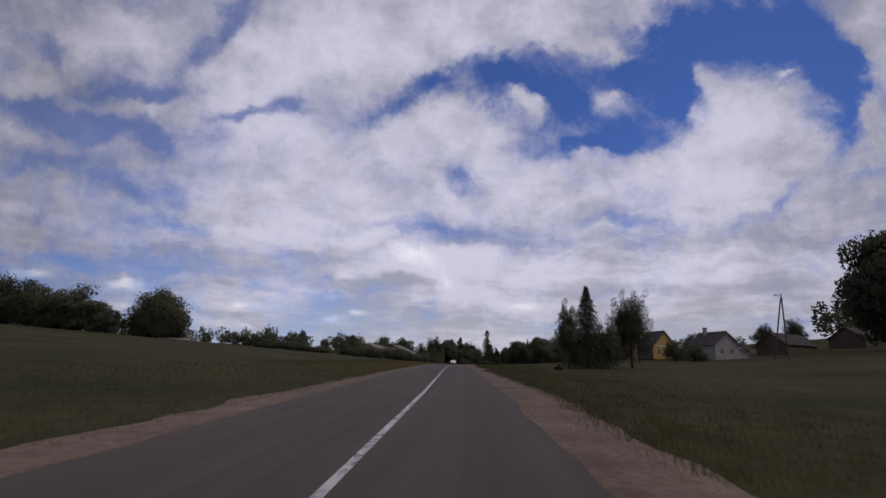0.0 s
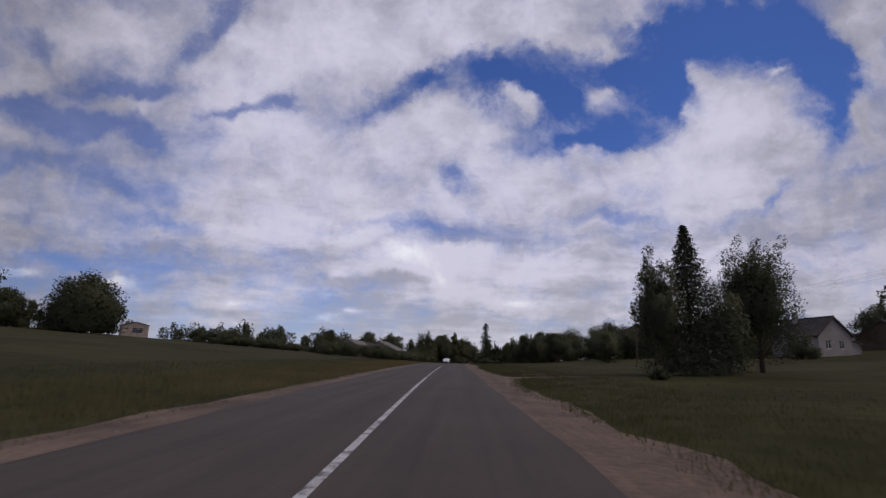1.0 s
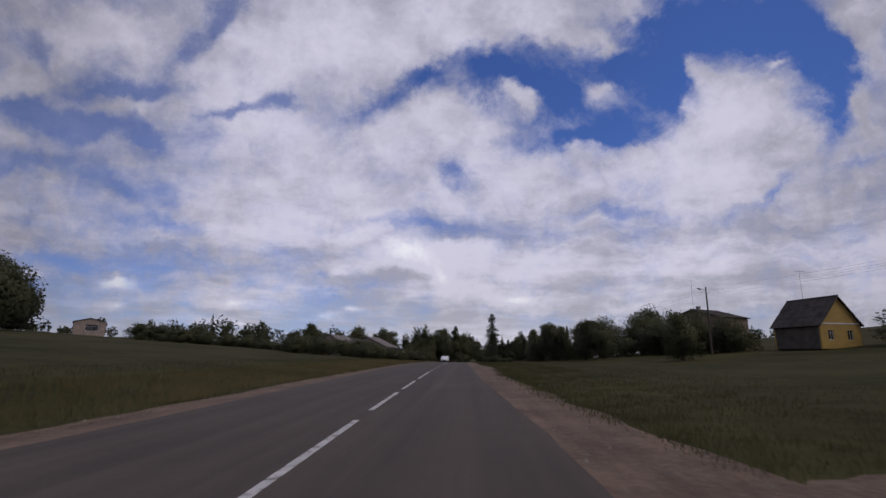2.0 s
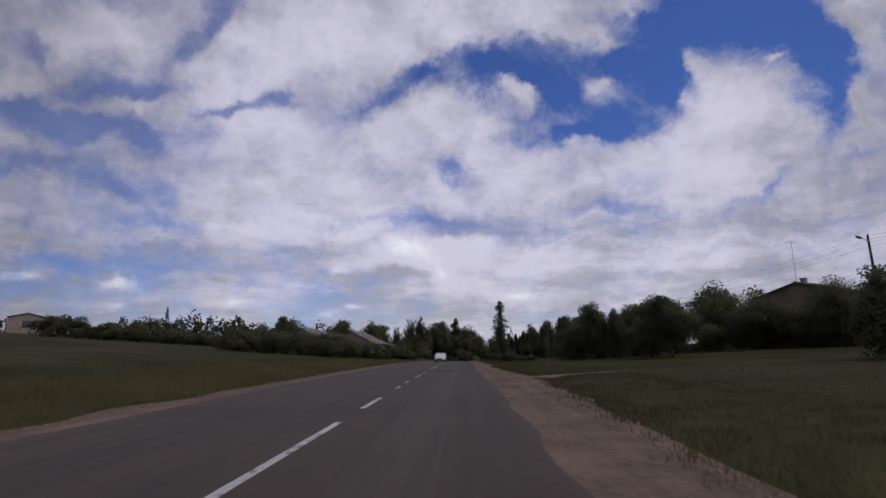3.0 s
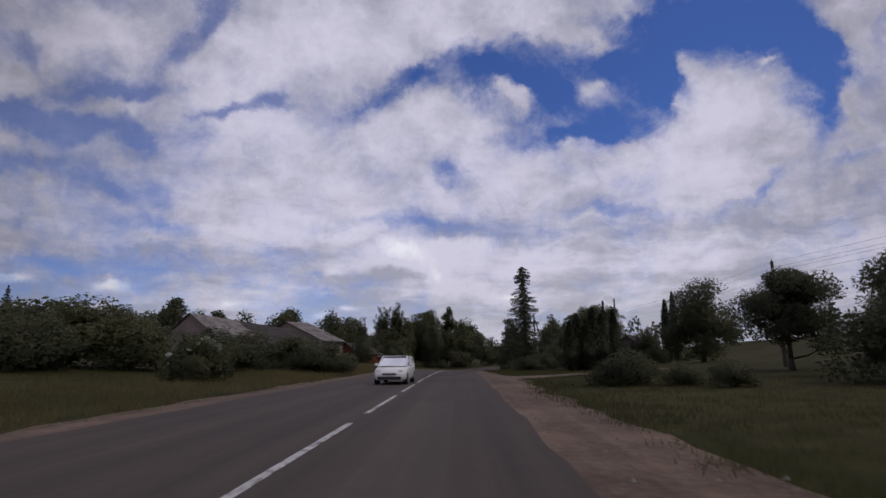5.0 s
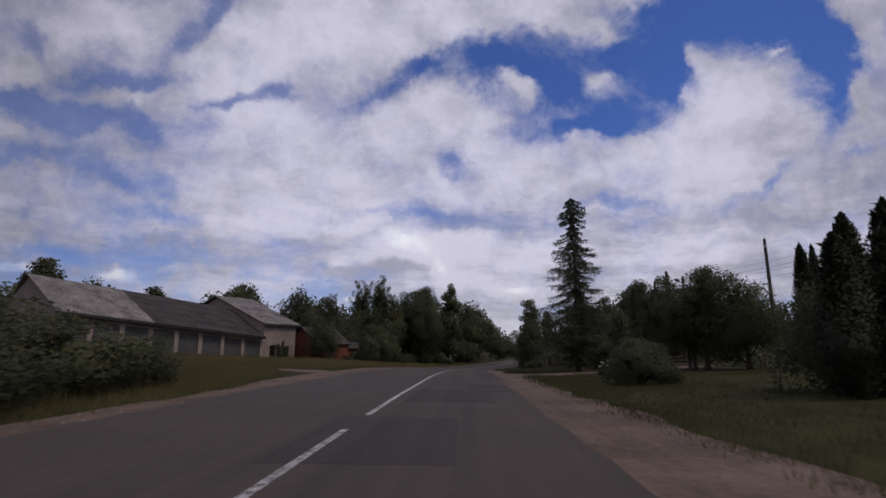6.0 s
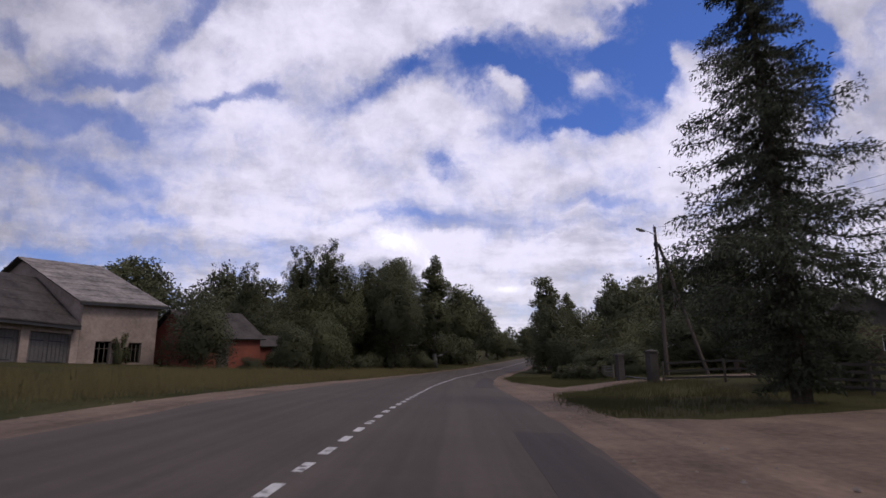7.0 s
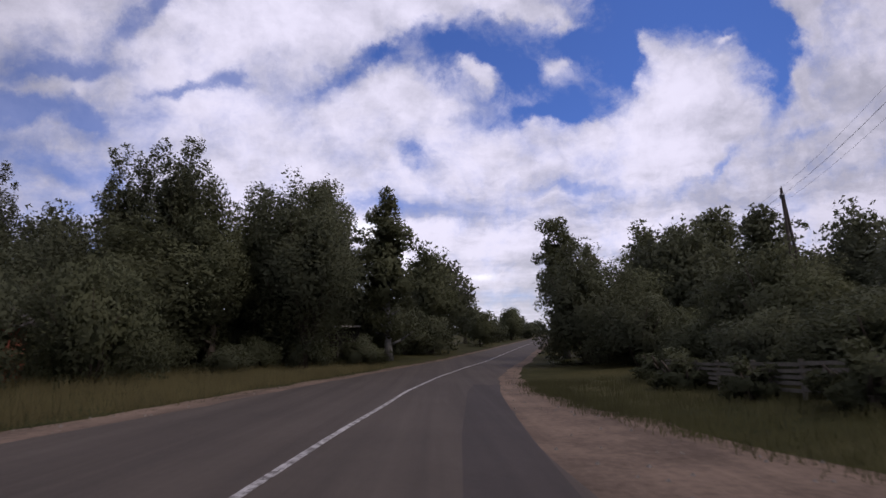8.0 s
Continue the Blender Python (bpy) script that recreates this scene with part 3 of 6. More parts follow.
def broad_tree(seed, h=10.0, w=7.0, fork=0.2, n_clumps=46, per=150, leaf=0.34, mat=None, bark=None, gap=1.0, taper=0.0, fine=False):
    """Trunk and crown meshes of a broadleaved tree of that height and width."""
    rng = np.random.default_rng(seed)
    wood = Shape()
    tips = limbs(wood, rng, h, 0.022 * h + 0.03, max(fork, 0.1), w * 0.42, 12)
    clumps = []
    mid, half = h * (1 + fork) / 2, h * (1 - fork) / 2
    for k in range(n_clumps):
        d = rng.normal(size=3)
        d /= np.linalg.norm(d)
        rr = rng.uniform(0.45, 0.92) if k % 4 else rng.uniform(0.0, 0.5)
        slim = 1 - taper * max(0.0, d[2] * rr)
        c = np.array([d[0] * rr * w * 0.5 * slim, d[1] * rr * w * 0.5 * slim, mid + d[2] * rr * half])
        clumps.append((c, (0.13 + 0.07 * rng.random()) * (1.9 * w if h > 1.5 * w else w + h * 0.6) * 0.62 * (0.62 + 0.38 * slim)))
    for k in range(12 if taper > 0.3 else 0):
        f = k / 11
        clumps.append((np.array([rng.normal() * 0.03 * w, rng.normal() * 0.03 * w, mid + half * (0.1 + 0.78 * f)]), w * (0.25 - 0.16 * f)))
    clumps += [(np.array(t), 0.08 * (w + h)) for t in tips]
    # no clump stands apart above the rest
    clumps.sort(key=lambda c: c[0][2])
    for k in range(len(clumps) - 8, len(clumps)):
        c, low = clumps[k][0], clumps[k - 1][0]
        c[2] = min(c[2], low[2] + 0.35 * clumps[k][1])
        c[:2] = low[:2] + np.clip(c[:2] - low[:2], -0.16 * w, 0.16 * w)
    pts = clump_points(rng, clumps, int(per * (3.0 if fine else 1.1)), gap)
    pts = pts[pts[:, 2] > h * max(0.02, fork * 0.75)]
    v, f = crown_cards(fitted(pts, h, w), leaf * (0.6 if fine else 1.05), rng)
    return wood.mesh("trunk", bark or BARK, True), cards_mesh("crown", v, f, mat or LEAF, (0, 0, h * (0.4 + 0.3 * max(fork, 0))))


def bush_mesh(seed, h=4.0, w=6.0, n_clumps=34, per=120, leaf=0.3, mat=None, fine=False):
    rng = np.random.default_rng(seed)
    wood = Shape()
    for k in range(7):
        a = rng.uniform(0, 6.28)
        p = Vector((math.cos(a) * 0.03, math.sin(a) * 0.03, -0.2))
        q = Vector((math.cos(a) * 0.33 * w, math.sin(a) * 0.33 * w, h * rng.uniform(0.5, 0.85)))
        wood.path([p, p.lerp(q, 0.5) + Vector((0, 0, 0.08 * h)), q], [0.07, 0.045, 0.015], 5)
    clumps = []
    for k in range(n_clumps):
        a, rr, f = rng.uniform(0, 6.28), rng.random() ** 0.5, rng.random()
        top = math.sqrt(max(0.0, 1 - (rr * 0.95) ** 2))
        c = np.array([math.cos(a) * rr * w * 0.42, math.sin(a) * rr * w * 0.42, h * (0.06 + 0.78 * top * (f ** 0.8))])
        clumps.append((c, (0.12 + 0.06 * rng.random()) * (w + h) * 0.62))
    pts = clump_points(rng, clumps, int(per * (3.0 if fine else 1.1)), 1.0)
    pts = pts[pts[:, 2] > 0.02]
    v, f = crown_cards(fitted(pts, h, w), leaf * (0.6 if fine else 1.05), rng)
    return wood.mesh("stem", BARK, True), cards_mesh("foliage", v, f, mat or LEAF, (0, 0, h * 0.3))


def upright_tree(seed, h=12.0, w=5.0, fork=0.2, shoots=26, leaf=0.2, per=60, mat=None, bark=None, body=0.45):
    """A tree of steep limbs that end in leafy upright shoots, with sky between them; its lower body is dense."""
    rng = np.random.default_rng(seed)
    wood = Shape()
    wood.path([(0, 0, -0.3), (0.01 * h, 0, h * 0.4), (0, 0.01 * h, h * 0.85)], [0.018 * h + 0.04, 0.012 * h + 0.02, 0.015], 8)
    clumps = []
    for k in range(shoots):
        a, f = 2.4 * k + rng.uniform(-0.4, 0.4), (k + 0.5) / shoots
        top = h * (fork + 0.14 + (0.84 - fork) * rng.uniform(0.72, 1.0) * (0.35 + 0.65 * f))
        reach = 0.46 * w * math.sqrt(max(0.03, 1 - (top / h) ** 3)) * rng.uniform(0.45, 1.0)
        p0 = Vector((0, 0, max(0.08 * h, top - h * rng.uniform(0.28, 0.45))))
        p2 = Vector((math.cos(a) * reach, math.sin(a) * reach, top))
        p1 = p0.lerp(p2, 0.5) + Vector((math.cos(a), math.sin(a), 0)) * 0.16 * reach
        wood.path([p0, p1, p2], [0.05, 0.03, 0.01], 5)
        for e in np.linspace(0.35, 1.0, 7):
            c = p0.lerp(p1, e / 0.5) if e < 0.5 else p1.lerp(p2, (e - 0.5) / 0.5)
            clumps.append((np.array(c) + rng.normal(size=3) * 0.04 * w, w * rng.uniform(0.07, 0.13) * (1.25 - 0.55 * e)))
    for k in range(int(70 * body)):
        d = rng.normal(size=3)
        d /= np.linalg.norm(d)
        clumps.append((np.array([d[0] * 0.36 * w, d[1] * 0.36 * w, h * (fork + 0.28) + d[2] * 0.27 * h]), w * rng.uniform(0.10, 0.17)))
    out = []
    for c, q in clumps:
        d = rng.normal(size=(per, 3))
        d /= np.linalg.norm(d, axis=1, keepdims=True)
        out.append(c + d * q * rng.uniform(0.2, 1.0, (per, 1)) ** 0.6 * np.array([1, 1, 1.5]))
    pts = np.concatenate(out)
    pts = pts[pts[:, 2] > h * max(0.02, fork * 0.6)]
    v, f = crown_cards(fitted(pts, h, w), leaf, rng)
    return wood.mesh("trunk", bark or BARK, True), cards_mesh("crown", v, f, mat or LEAF_DARK, (0, 0, h * 0.45))


def thuja_mesh(seed, h=6.0, w=1.6, n=9000, leaf=0.09):
    """A dense column of upright sprays with a pointed, slightly lumpy top."""
    rng = np.random.default_rng(seed)
    f = rng.random(n) ** 0.8
    a = rng.uniform(0, 6.283, n)
    lump = 1 + 0.16 * np.sin(3 * a + 9 * f) + 0.12 * np.sin(5 * a - 23 * f)
    rad = 0.5 * w * np.minimum(1, 0.55 + 3 * f) * (1 - f ** 2.4) ** 0.75 * lump * rng.uniform(0.6, 1.05, n)
    pts = np.stack([np.cos(a) * rad, np.sin(a) * rad, 0.06 + f * h], 1)
    up = np.stack([np.cos(a) * 0.4, np.sin(a) * 0.4, np.ones(n)], 1)
    v, g = leaf_cards(pts, leaf, rng, 0.0, 0.0, up, 0.8)
    wood = Shape().path([(0, 0, -0.3), (0, 0, h * 0.6), (0, 0, h * 0.97)], [0.07, 0.05, 0.01], 7)
    core = rng.random(n) < 0.06
    u, k = leaf_cards(pts[core] * np.array([0.6, 0.6, 0.97]), 0.45, rng, 0.0, 0.0, up[core], 0.8)
    return wood.mesh("trunk", BARK, True), cards_mesh("crown", np.concatenate([v, u]), np.concatenate([g, k + len(v)]), NEEDLE, (0, 0, h * 0.3))


def spruce_mesh(seed, h=12.0, w=4.0, bare=0.06, tiers=26, per=9, cards=22, leaf=0.34, ragged=0.35, power=0.8, droop=0.35, waist=None, slim=0.45, sag=None, lop=0.0, fan_out=0.16):
    """A conifer: a straight stem, whorls of hanging boughs, sprays of needles along each bough."""
    rng = np.random.default_rng(seed)
    wood = Shape()
    wood.path([(0, 0, -0.3), (0.02 * h * rng.normal() * 0.3, 0, h * 0.5), (0, 0, h)], [0.016 * h + 0.04, 0.009 * h + 0.02, 0.01], 8)
    pts, ways = [], []
    for i in range(tiers):
        f = bare + (1 - bare) * i / tiers
        z = f * h
        r = 0.5 * w * max(0.04, (1 - f)) ** power * (waist(f) if waist else 1.0)
        for k in range(per):
            a = 6.283 * (k + rng.random()) / per + i * 0.7
            reach = r * rng.uniform(1 - ragged, 1 + ragged * 0.6)
            if f < 0.42:
                reach *= 1 + lop * max(0.0, -math.cos(a))
            out = Vector((math.cos(a), math.sin(a), 0))
            root = Vector((0, 0, z + 0.02 * h))
            tip = out * reach + Vector((0, 0, z - droop * reach + 0.10 * reach * rng.normal()))
            bend = root.lerp(tip, 0.6) + Vector((0, 0, ((0.10 if droop > 0 else -0.1) if sag is None else sag) * reach))
            wood.path([root, bend, tip], [0.03, 0.018, 0.006], 4)
            m = max(4, int(cards * (0.3 + 0.7 * reach / (0.5 * w))))
            t = rng.uniform(0.08, 1.0, m) ** 0.8
            p = np.array([root.lerp(bend, float(s) / 0.6) if s < 0.6 else bend.lerp(tip, (float(s) - 0.6) / 0.4) for s in t])
            side = np.array((-out.y, out.x, 0))
            fan = rng.normal(size=m) * fan_out * reach * (0.35 + t)
            p += side * fan[:, None] + rng.normal(size=p.shape) * 0.05
            hang = rng.random(m) < 0.5
            p[:, 2] -= np.where(hang, rng.random(m) * (0.10 + 0.10 * reach), 0.0)
            d = np.where(hang[:, None], np.array([0, 0, -1.0]) + 0.3 * np.array(out), np.array(out) + side * (np.sign(fan) * 0.7)[:, None] + np.array([0, 0, -0.15]))
            pts.append(p)
            ways.append(d)
    pts, ways = np.concatenate(pts), np.concatenate(ways)
    keep = pts[:, 2] < h + 0.1
    v, f = leaf_cards(pts[keep], leaf, rng, 0.1, 0.0, ways[keep], slim)
    return wood.mesh("trunk", BARK, True), cards_mesh("crown", v, f, NEEDLE)


def old_spruce(f):
    """Wide low boughs, a thin middle, a bushy head."""
    return float(np.interp(f, [0, 0.15, 0.3, 0.36, 0.44, 0.5, 0.6, 0.7, 0.77, 0.82, 0.87, 0.94, 1.0], [0.6, 1.4, 2.9, 3.2, 2.0, 2.3, 2.0, 1.7, 1.1, 0.75, 1.2, 1.1, 0.35]))


FULLER = {"tallbush": (1.0, 1.18), "talltree": (1.0, 1.1), "oak": (1.0, 1.1), "bush": (1.0, 1.18), "apple": (1.04, 1.1), "round": (1.02, 1.0), "birch": (1.04, 1.1), "pop": (1.03, 1.1)}
KINDS = {}


def kind_of(name, fine):
    """Two or three shared shapes of each kind, in metres at their own usual size; fine: those that the road passes near."""
    if (name, fine) in KINDS:
        return KINDS[name, fine]
    if name == "oak":
        made = [(broad_tree(s, 11, 8.5, -0.16, 64, 94, 0.38, LEAF if s % 2 else LEAF_DARK, fine=fine), 11, 8.5) for s in (11, 12, 13, 14)]
    elif name == "talltree":
        made = [(broad_tree(s, 13, 6.0, 0.03, 72, 86, 0.35, LEAF if s % 2 else LEAF_DARK, taper=0.12, fine=fine), 13, 6.0) for s in (15, 16, 17, 18)]
    elif name == "round":
        made = [(broad_tree(21, 16, 19, -0.5, 300, 150, 0.58, LEAF_DARK, fine=fine), 16, 19)]
    elif name == "big":
        made = [(broad_tree(25, 22, 17, 0.04, 130, 190, 0.7, LEAF_DARK, fine=fine), 22, 17)]
    elif name == "maple":
        made = [(upright_tree(31, 11, 7, 0.10, 44, 0.17, 60, body=0.9), 11, 7)]
    elif name == "rowan":
        made = [(upright_tree(33, 9, 4.4, 0.04, 34, 0.15, 60, body=0.8), 9, 4.4)]
    elif name == "apple":
        made = [(broad_tree(s, 6.5, 5.2, 0.13, 44, 170, 0.23, LEAF_DARK, gap=0.95, fine=fine), 6.5, 5.2) for s in (35, 36, 37)]
    elif name == "pop":
        made = [(upright_tree(s, 15, 4.6, 0.12, 30, 0.17, 60, body=0.9), 15, 4.6) for s in (41, 42)]
    elif name == "ash":
        made = [(upright_tree(43, 14, 8.0, 0.10, 60, 0.2, 70, body=1.3), 14, 8.0)]
    elif name == "birch":
        made = [(broad_tree(s, 14, 5.0, 0.03, 56, 140, 0.26, LEAF, BIRCH, gap=0.85, taper=0.28, fine=fine), 14, 5.0) for s in (45, 46)]
    elif name == "spindle":
        made = [(broad_tree(48, 8, 2.8, 0.35, 14, 60, 0.35, LEAF, fine=fine), 8, 2.8)]
    elif name == "bush":
        made = [(bush_mesh(s, 4.5, 6.0, 36, 94, 0.29, LEAF if s % 2 else LEAF_DARK, fine=fine), 4.5, 6.0) for s in (51, 52, 53, 54)]
    elif name == "tallbush":
        made = [(bush_mesh(s, 7.5, 6.5, 50, 100, 0.29, LEAF_DARK, fine=fine), 7.5, 6.5) for s in (55, 56)]
    elif name == "elder":
        made = [(bush_mesh(57, 4.0, 5.0, 34, 120, 0.3, LEAF, fine=fine), 4.0, 5.0)]
    elif name == "shrub":
        made = [(bush_mesh(58, 1.0, 1.4, 14, 70, 0.13, LEAF, fine=fine), 1.0, 1.4)]
    elif name == "conifer":
        made = [(spruce_mesh(61, 11.5, 6.4, 0.02, 38, 12, 44, 0.26, 0.3, 0.8, 0.12), 11.5, 4.2)]
    elif name == "spruce2":
        made = [(spruce_mesh(s, 11, 4.0, 0.03, 28, 9, 26, 0.28, 0.3, 0.8, 0.35), 11, 4.0) for s in (63, 64)]
    elif name == "sprucesmall":
        made = [(spruce_mesh(66, 12, 4.4, 0.03, 20, 8, 20, 0.4, 0.3, 0.8, 0.3), 12, 4.4)]
    elif name == "cyp":
        made = [(thuja_mesh(s, 6.0, 1.6), 6.0, 1.6) for s in (68, 69)]
    elif name == "spruce":
        made = [(spruce_mesh(69, 16, 2.0, 0.05, 36, 7, 200, 0.13, 0.6, 0.0, 0.20, old_spruce, 0.55, -0.11, 0.4, 0.11), 16, 4.0)]
    elif name == "flower":
        made = [(bush_mesh(71, 1.6, 2.0, 20, 90, 0.16, LEAF_DARK, fine=fine), 1.6, 2.0)]
    KINDS[name, fine] = made
    return made


WORDS = {
    "oak": ("tree", "dark green broadleaved tree with a dense uneven crown", "tree", "roadside trees"),
    "talltree": ("tree", "tall dark green broadleaved tree with an uneven crown", "tree", "roadside trees"),
    "round": ("tree", "very broad round-crowned dark green tree on the meadow", "tree", ""),
    "big": ("tree", "tall massive dark broadleaved tree beside the farmyard", "tree", ""),
    "maple": ("tree", "young maple with upright limbs and sky gaps in its crown", "tree", "three trees on the lawn"),
    "rowan": ("tree", "slender young rowan tree with loose leafy branches", "tree", "three trees on the lawn"),
    "apple": ("apple_tree", "low spreading apple tree with dark leaves in an orchard", "tree", "orchard trees"),
    "pop": ("tree", "tall narrow dark green tree with a pointed top", "tree", "tall roadside trees"),
    "ash": ("tree", "tall ash tree with upright leafy limbs and gaps of sky", "tree", "tall roadside trees"),
    "birch": ("birch_tree", "slender birch with hanging twigs and pale trunk", "tree", "birches"),
    "spindle": ("tree", "thin small tree with a tuft of leaves", "tree", ""),
    "bush": ("bush", "dense dark green bush growing from rough grass", "bush", "roadside bushes"),
    "tallbush": ("bush", "tall dense dark green bush reaching to the ground", "bush", "roadside bushes"),
    "shrub": ("shrub", "small low leafy shrub on the lawn", "shrub", ""),
    "conifer": ("spruce", "young dense spruce with a pointed top on the lawn", "tree", "three trees on the lawn"),
    "spruce2": ("spruce", "dark conical spruce with level drooping boughs", "tree", "garden spruces"),
    "sprucesmall": ("spruce", "distant dark pointed spruce over the bushes", "tree", ""),
    "cyp": ("thuja", "narrow columnar dark green thuja in the garden", "tree", "thujas"),
    "flower": ("flowering_bush", "low bush with clusters of white flowers", "bush", "flowering bushes"),
    "elder": ("elder_bush", "elder bush with flat white flower heads at the roadside", "bush", "flowering bushes"),
    "spruce": ("spruce", "tall ragged old spruce with hanging boughs by the road", "tree", ""),
}
PLACED = {}


def plant(kind, x, y, h, w):
    if kind == "oak" and h > 1.75 * w:
        kind = "talltree"
    if kind == "bush" and h > 5.4:
        kind = "tallbush"
    made = kind_of(kind, math.hypot(x - float(line_x(y)), max(0.0, y - 252.0)) < 44 and y > 140)
    k = PLACED.get(kind, 0)
    PLACED[kind] = k + 1
    (wood, crown), h0, w0 = made[k % len(made)]
    name, label, category, group = WORDS[kind]
    h, w = h * FULLER.get(kind, (1, 1))[0], w * FULLER.get(kind, (1, 1))[1]
    z = float(land(x, y)) - 0.05
    m = pose(x, y, z, 0, 0, (k * 77) % 360) @ Matrix.Diagonal((w / w0, w / w0, h / h0, 1))
    ob = thing(name, m, label, category, group)
    part(wood.name.split(".")[0], wood, None, ob)
    part(crown.name.split(".")[0], crown, None, ob)
    if kind == "elder":
        rng = np.random.default_rng(15 + k)
        a, lift = rng.uniform(0, 6.283, 22), rng.uniform(0.35, 0.95, 22)
        c = [(np.array([math.cos(q) * 2.45 * (1.15 - 0.6 * e), math.sin(q) * 2.45 * (1.15 - 0.6 * e), 4.0 * e]), 0.2) for q, e in zip(a, lift)]
        v, f = leaf_cards(clump_points(rng, c, 40, 1.0), 0.1, rng)
        part("blossom", cards_mesh("blossom", v, f, PETAL), None, ob, "flat white flower heads")
    if kind == "flower":
        rng = np.random.default_rng(5 + k)
        d = rng.normal(size=(16, 3))
        d /= np.linalg.norm(d, axis=1, keepdims=True)
        c = [(np.array([q[0] * 0.95, q[1] * 0.95, 0.85 + 0.7 * q[2]]), 0.13) for q in d]
        v, f = leaf_cards(clump_points(rng, c, 26, 1.0), 0.09, rng)
        part("blossom", cards_mesh("blossom", v, f, PETAL), None, ob, "white flower clusters")
    return ob

# kind, x, y, height, width
for row in [
    ('oak', -162.5, 158.0, 14.8, 13.1),
    ('oak', -155.5, 160.0, 15.6, 12.5),
    ('oak', -146.7, 161.0, 15.0, 11.4),
    ('oak', -141.4, 163.0, 11.3, 8.4),
    ('oak', -136.5, 168.0, 15.2, 15.7),
    ('oak', -127.7, 169.0, 10.3, 9.0),
    ('spindle', -126.4, 175.0, 8.2, 2.8),
    ('spindle', -124.6, 176.0, 5.6, 2.6),
    ('round', -112.8, 178.0, 15.8, 19.4),
    ('bush', -92.4, 204.0, 4.6, 6.5),
    ('bush', -87.6, 206.0, 4.6, 6.8),
    ('bush', -83.4, 209.0, 3.8, 6.6),
    ('bush', -79.0, 214.0, 3.6, 7.2),
    ('bush', -75.0, 221.0, 3.2, 7.0),
    ('oak', -93.8, 225.0, 4.4, 5.7),
    ('oak', -88.7, 228.0, 4.8, 6.1),
    ('sprucesmall', -101.3, 261.0, 12.7, 4.4),
    ('oak', -104.1, 258.0, 7.7, 8.3),
    ('bush', -86.0, 245.0, 4.6, 7.6),
    ('bush', -80.0, 246.0, 4.6, 7.8),
    ('bush', -74.4, 246.0, 3.6, 7.4),
    ('bush', -69.0, 238.0, 3.0, 7.0),
    ('bush', -47.5, 197.0, 4.0, 6.6),
    ('bush', -42.7, 195.0, 4.2, 8.4),
    ('bush', -35.3, 190.0, 4.1, 7.0),
    ('oak', -59.2, 262.0, 9.0, 7.0),
]:
    plant(*row)
for row in [
    ('bush', -26.5, 185.0, 4.0, 7.3),
    ('oak', -50.6, 290.0, 12.8, 10.4),
    ('bush', -23.6, 200.0, 3.3, 7.8),
    ('oak', -40.0, 300.0, 13.6, 8.3),
    ('bush', -41.8, 185.0, 3.7, 5.7),
    ('bush', -35.0, 183.0, 3.9, 4.9),
    ('bush', -29.6, 181.0, 3.6, 4.2),
    ('oak', -60.3, 240.0, 7.4, 5.0),
    ('bush', -24.7, 180.0, 2.9, 4.5),
    ('oak', -59.6, 253.0, 10.7, 4.6),
    ('bush', -23.2, 186.0, 3.4, 4.6),
    ('bush', -19.9, 192.0, 2.5, 5.2),
    ('oak', -73.3, 300.0, 12.1, 5.4),
    ('oak', -52.8, 300.0, 13.2, 8.6),
    ('bush', -23.7, 260.5, 6.0, 4.1),
]:
    plant(*row)
for row in [
    ('oak', -39.1, 310.0, 12.6, 9.4),
    ('pop', -23.4, 284.0, 14.1, 4.0),
    ('pop', -20.0, 284.0, 15.3, 4.6),
    ('oak', -24.4, 280.0, 7.0, 4.0),
    ('oak', -17.0, 283.0, 11.9, 4.2),
    ('oak', -20.6, 281.0, 9.0, 8.7),
    ('oak', -14.4, 300.0, 14.7, 8.0),
    ('oak', -12.6, 292.0, 14.9, 5.8),
    ('birch', -7.3, 300.0, 16.0, 5.2),
    ('oak', -2.5, 330.0, 14.7, 10.9),
    ('oak', 3.8, 360.0, 11.5, 6.1),
    ('ash', -11.9, 286.0, 12.7, 8.0),
    ('pop', -27.4, 278.0, 10.8, 3.0),
    ('bush', -23.4, 278.0, 8.6, 3.8),
    ('oak', -3.3, 318.0, 14.0, 6.4),
    ('oak', 12.8, 420.0, 7.5, 9.4),
    ('oak', 30.9, 470.0, 11.4, 8.8),
    ('oak', 42.1, 500.0, 5.7, 11.0),
]:
    plant(*row)
for row in [
    ('rowan', 13.2, 72.0, 9.2, 3.6),
    ('conifer', 16.0, 73.0, 11.5, 4.6),
    ('maple', 23.1, 77.0, 11.1, 6.2),
    ('bush', 19.0, 74.0, 6.3, 2.9),
    ('shrub', 10.9, 66.0, 0.8, 1.2),
    ('big', 80.7, 103.0, 22.4, 14.8),
    ('bush', 58.0, 135.0, 5.8, 8.6),
    ('bush', 90.4, 150.0, 6.9, 4.8),
    ('oak', 41.4, 190.0, 10.6, 8.8),
    ('oak', 23.9, 215.0, 8.9, 7.4),
    ('oak', 28.7, 185.0, 8.9, 10.5),
    ('oak', 33.5, 172.0, 8.3, 7.8),
    ('oak', 33.0, 160.0, 6.0, 7.6),
    ('bush', 36.0, 156.5, 4.6, 5.4),
    ('bush', 41.9, 178.0, 8.7, 5.3),
    ('oak', 25.6, 132.0, 5.9, 4.1),
    ('oak', 22.5, 300.0, 12.2, 8.5),
    ('apple', 13.8, 164.0, 6.7, 4.0),
    ('apple', 20.2, 155.0, 6.4, 5.2),
]:
    plant(*row)
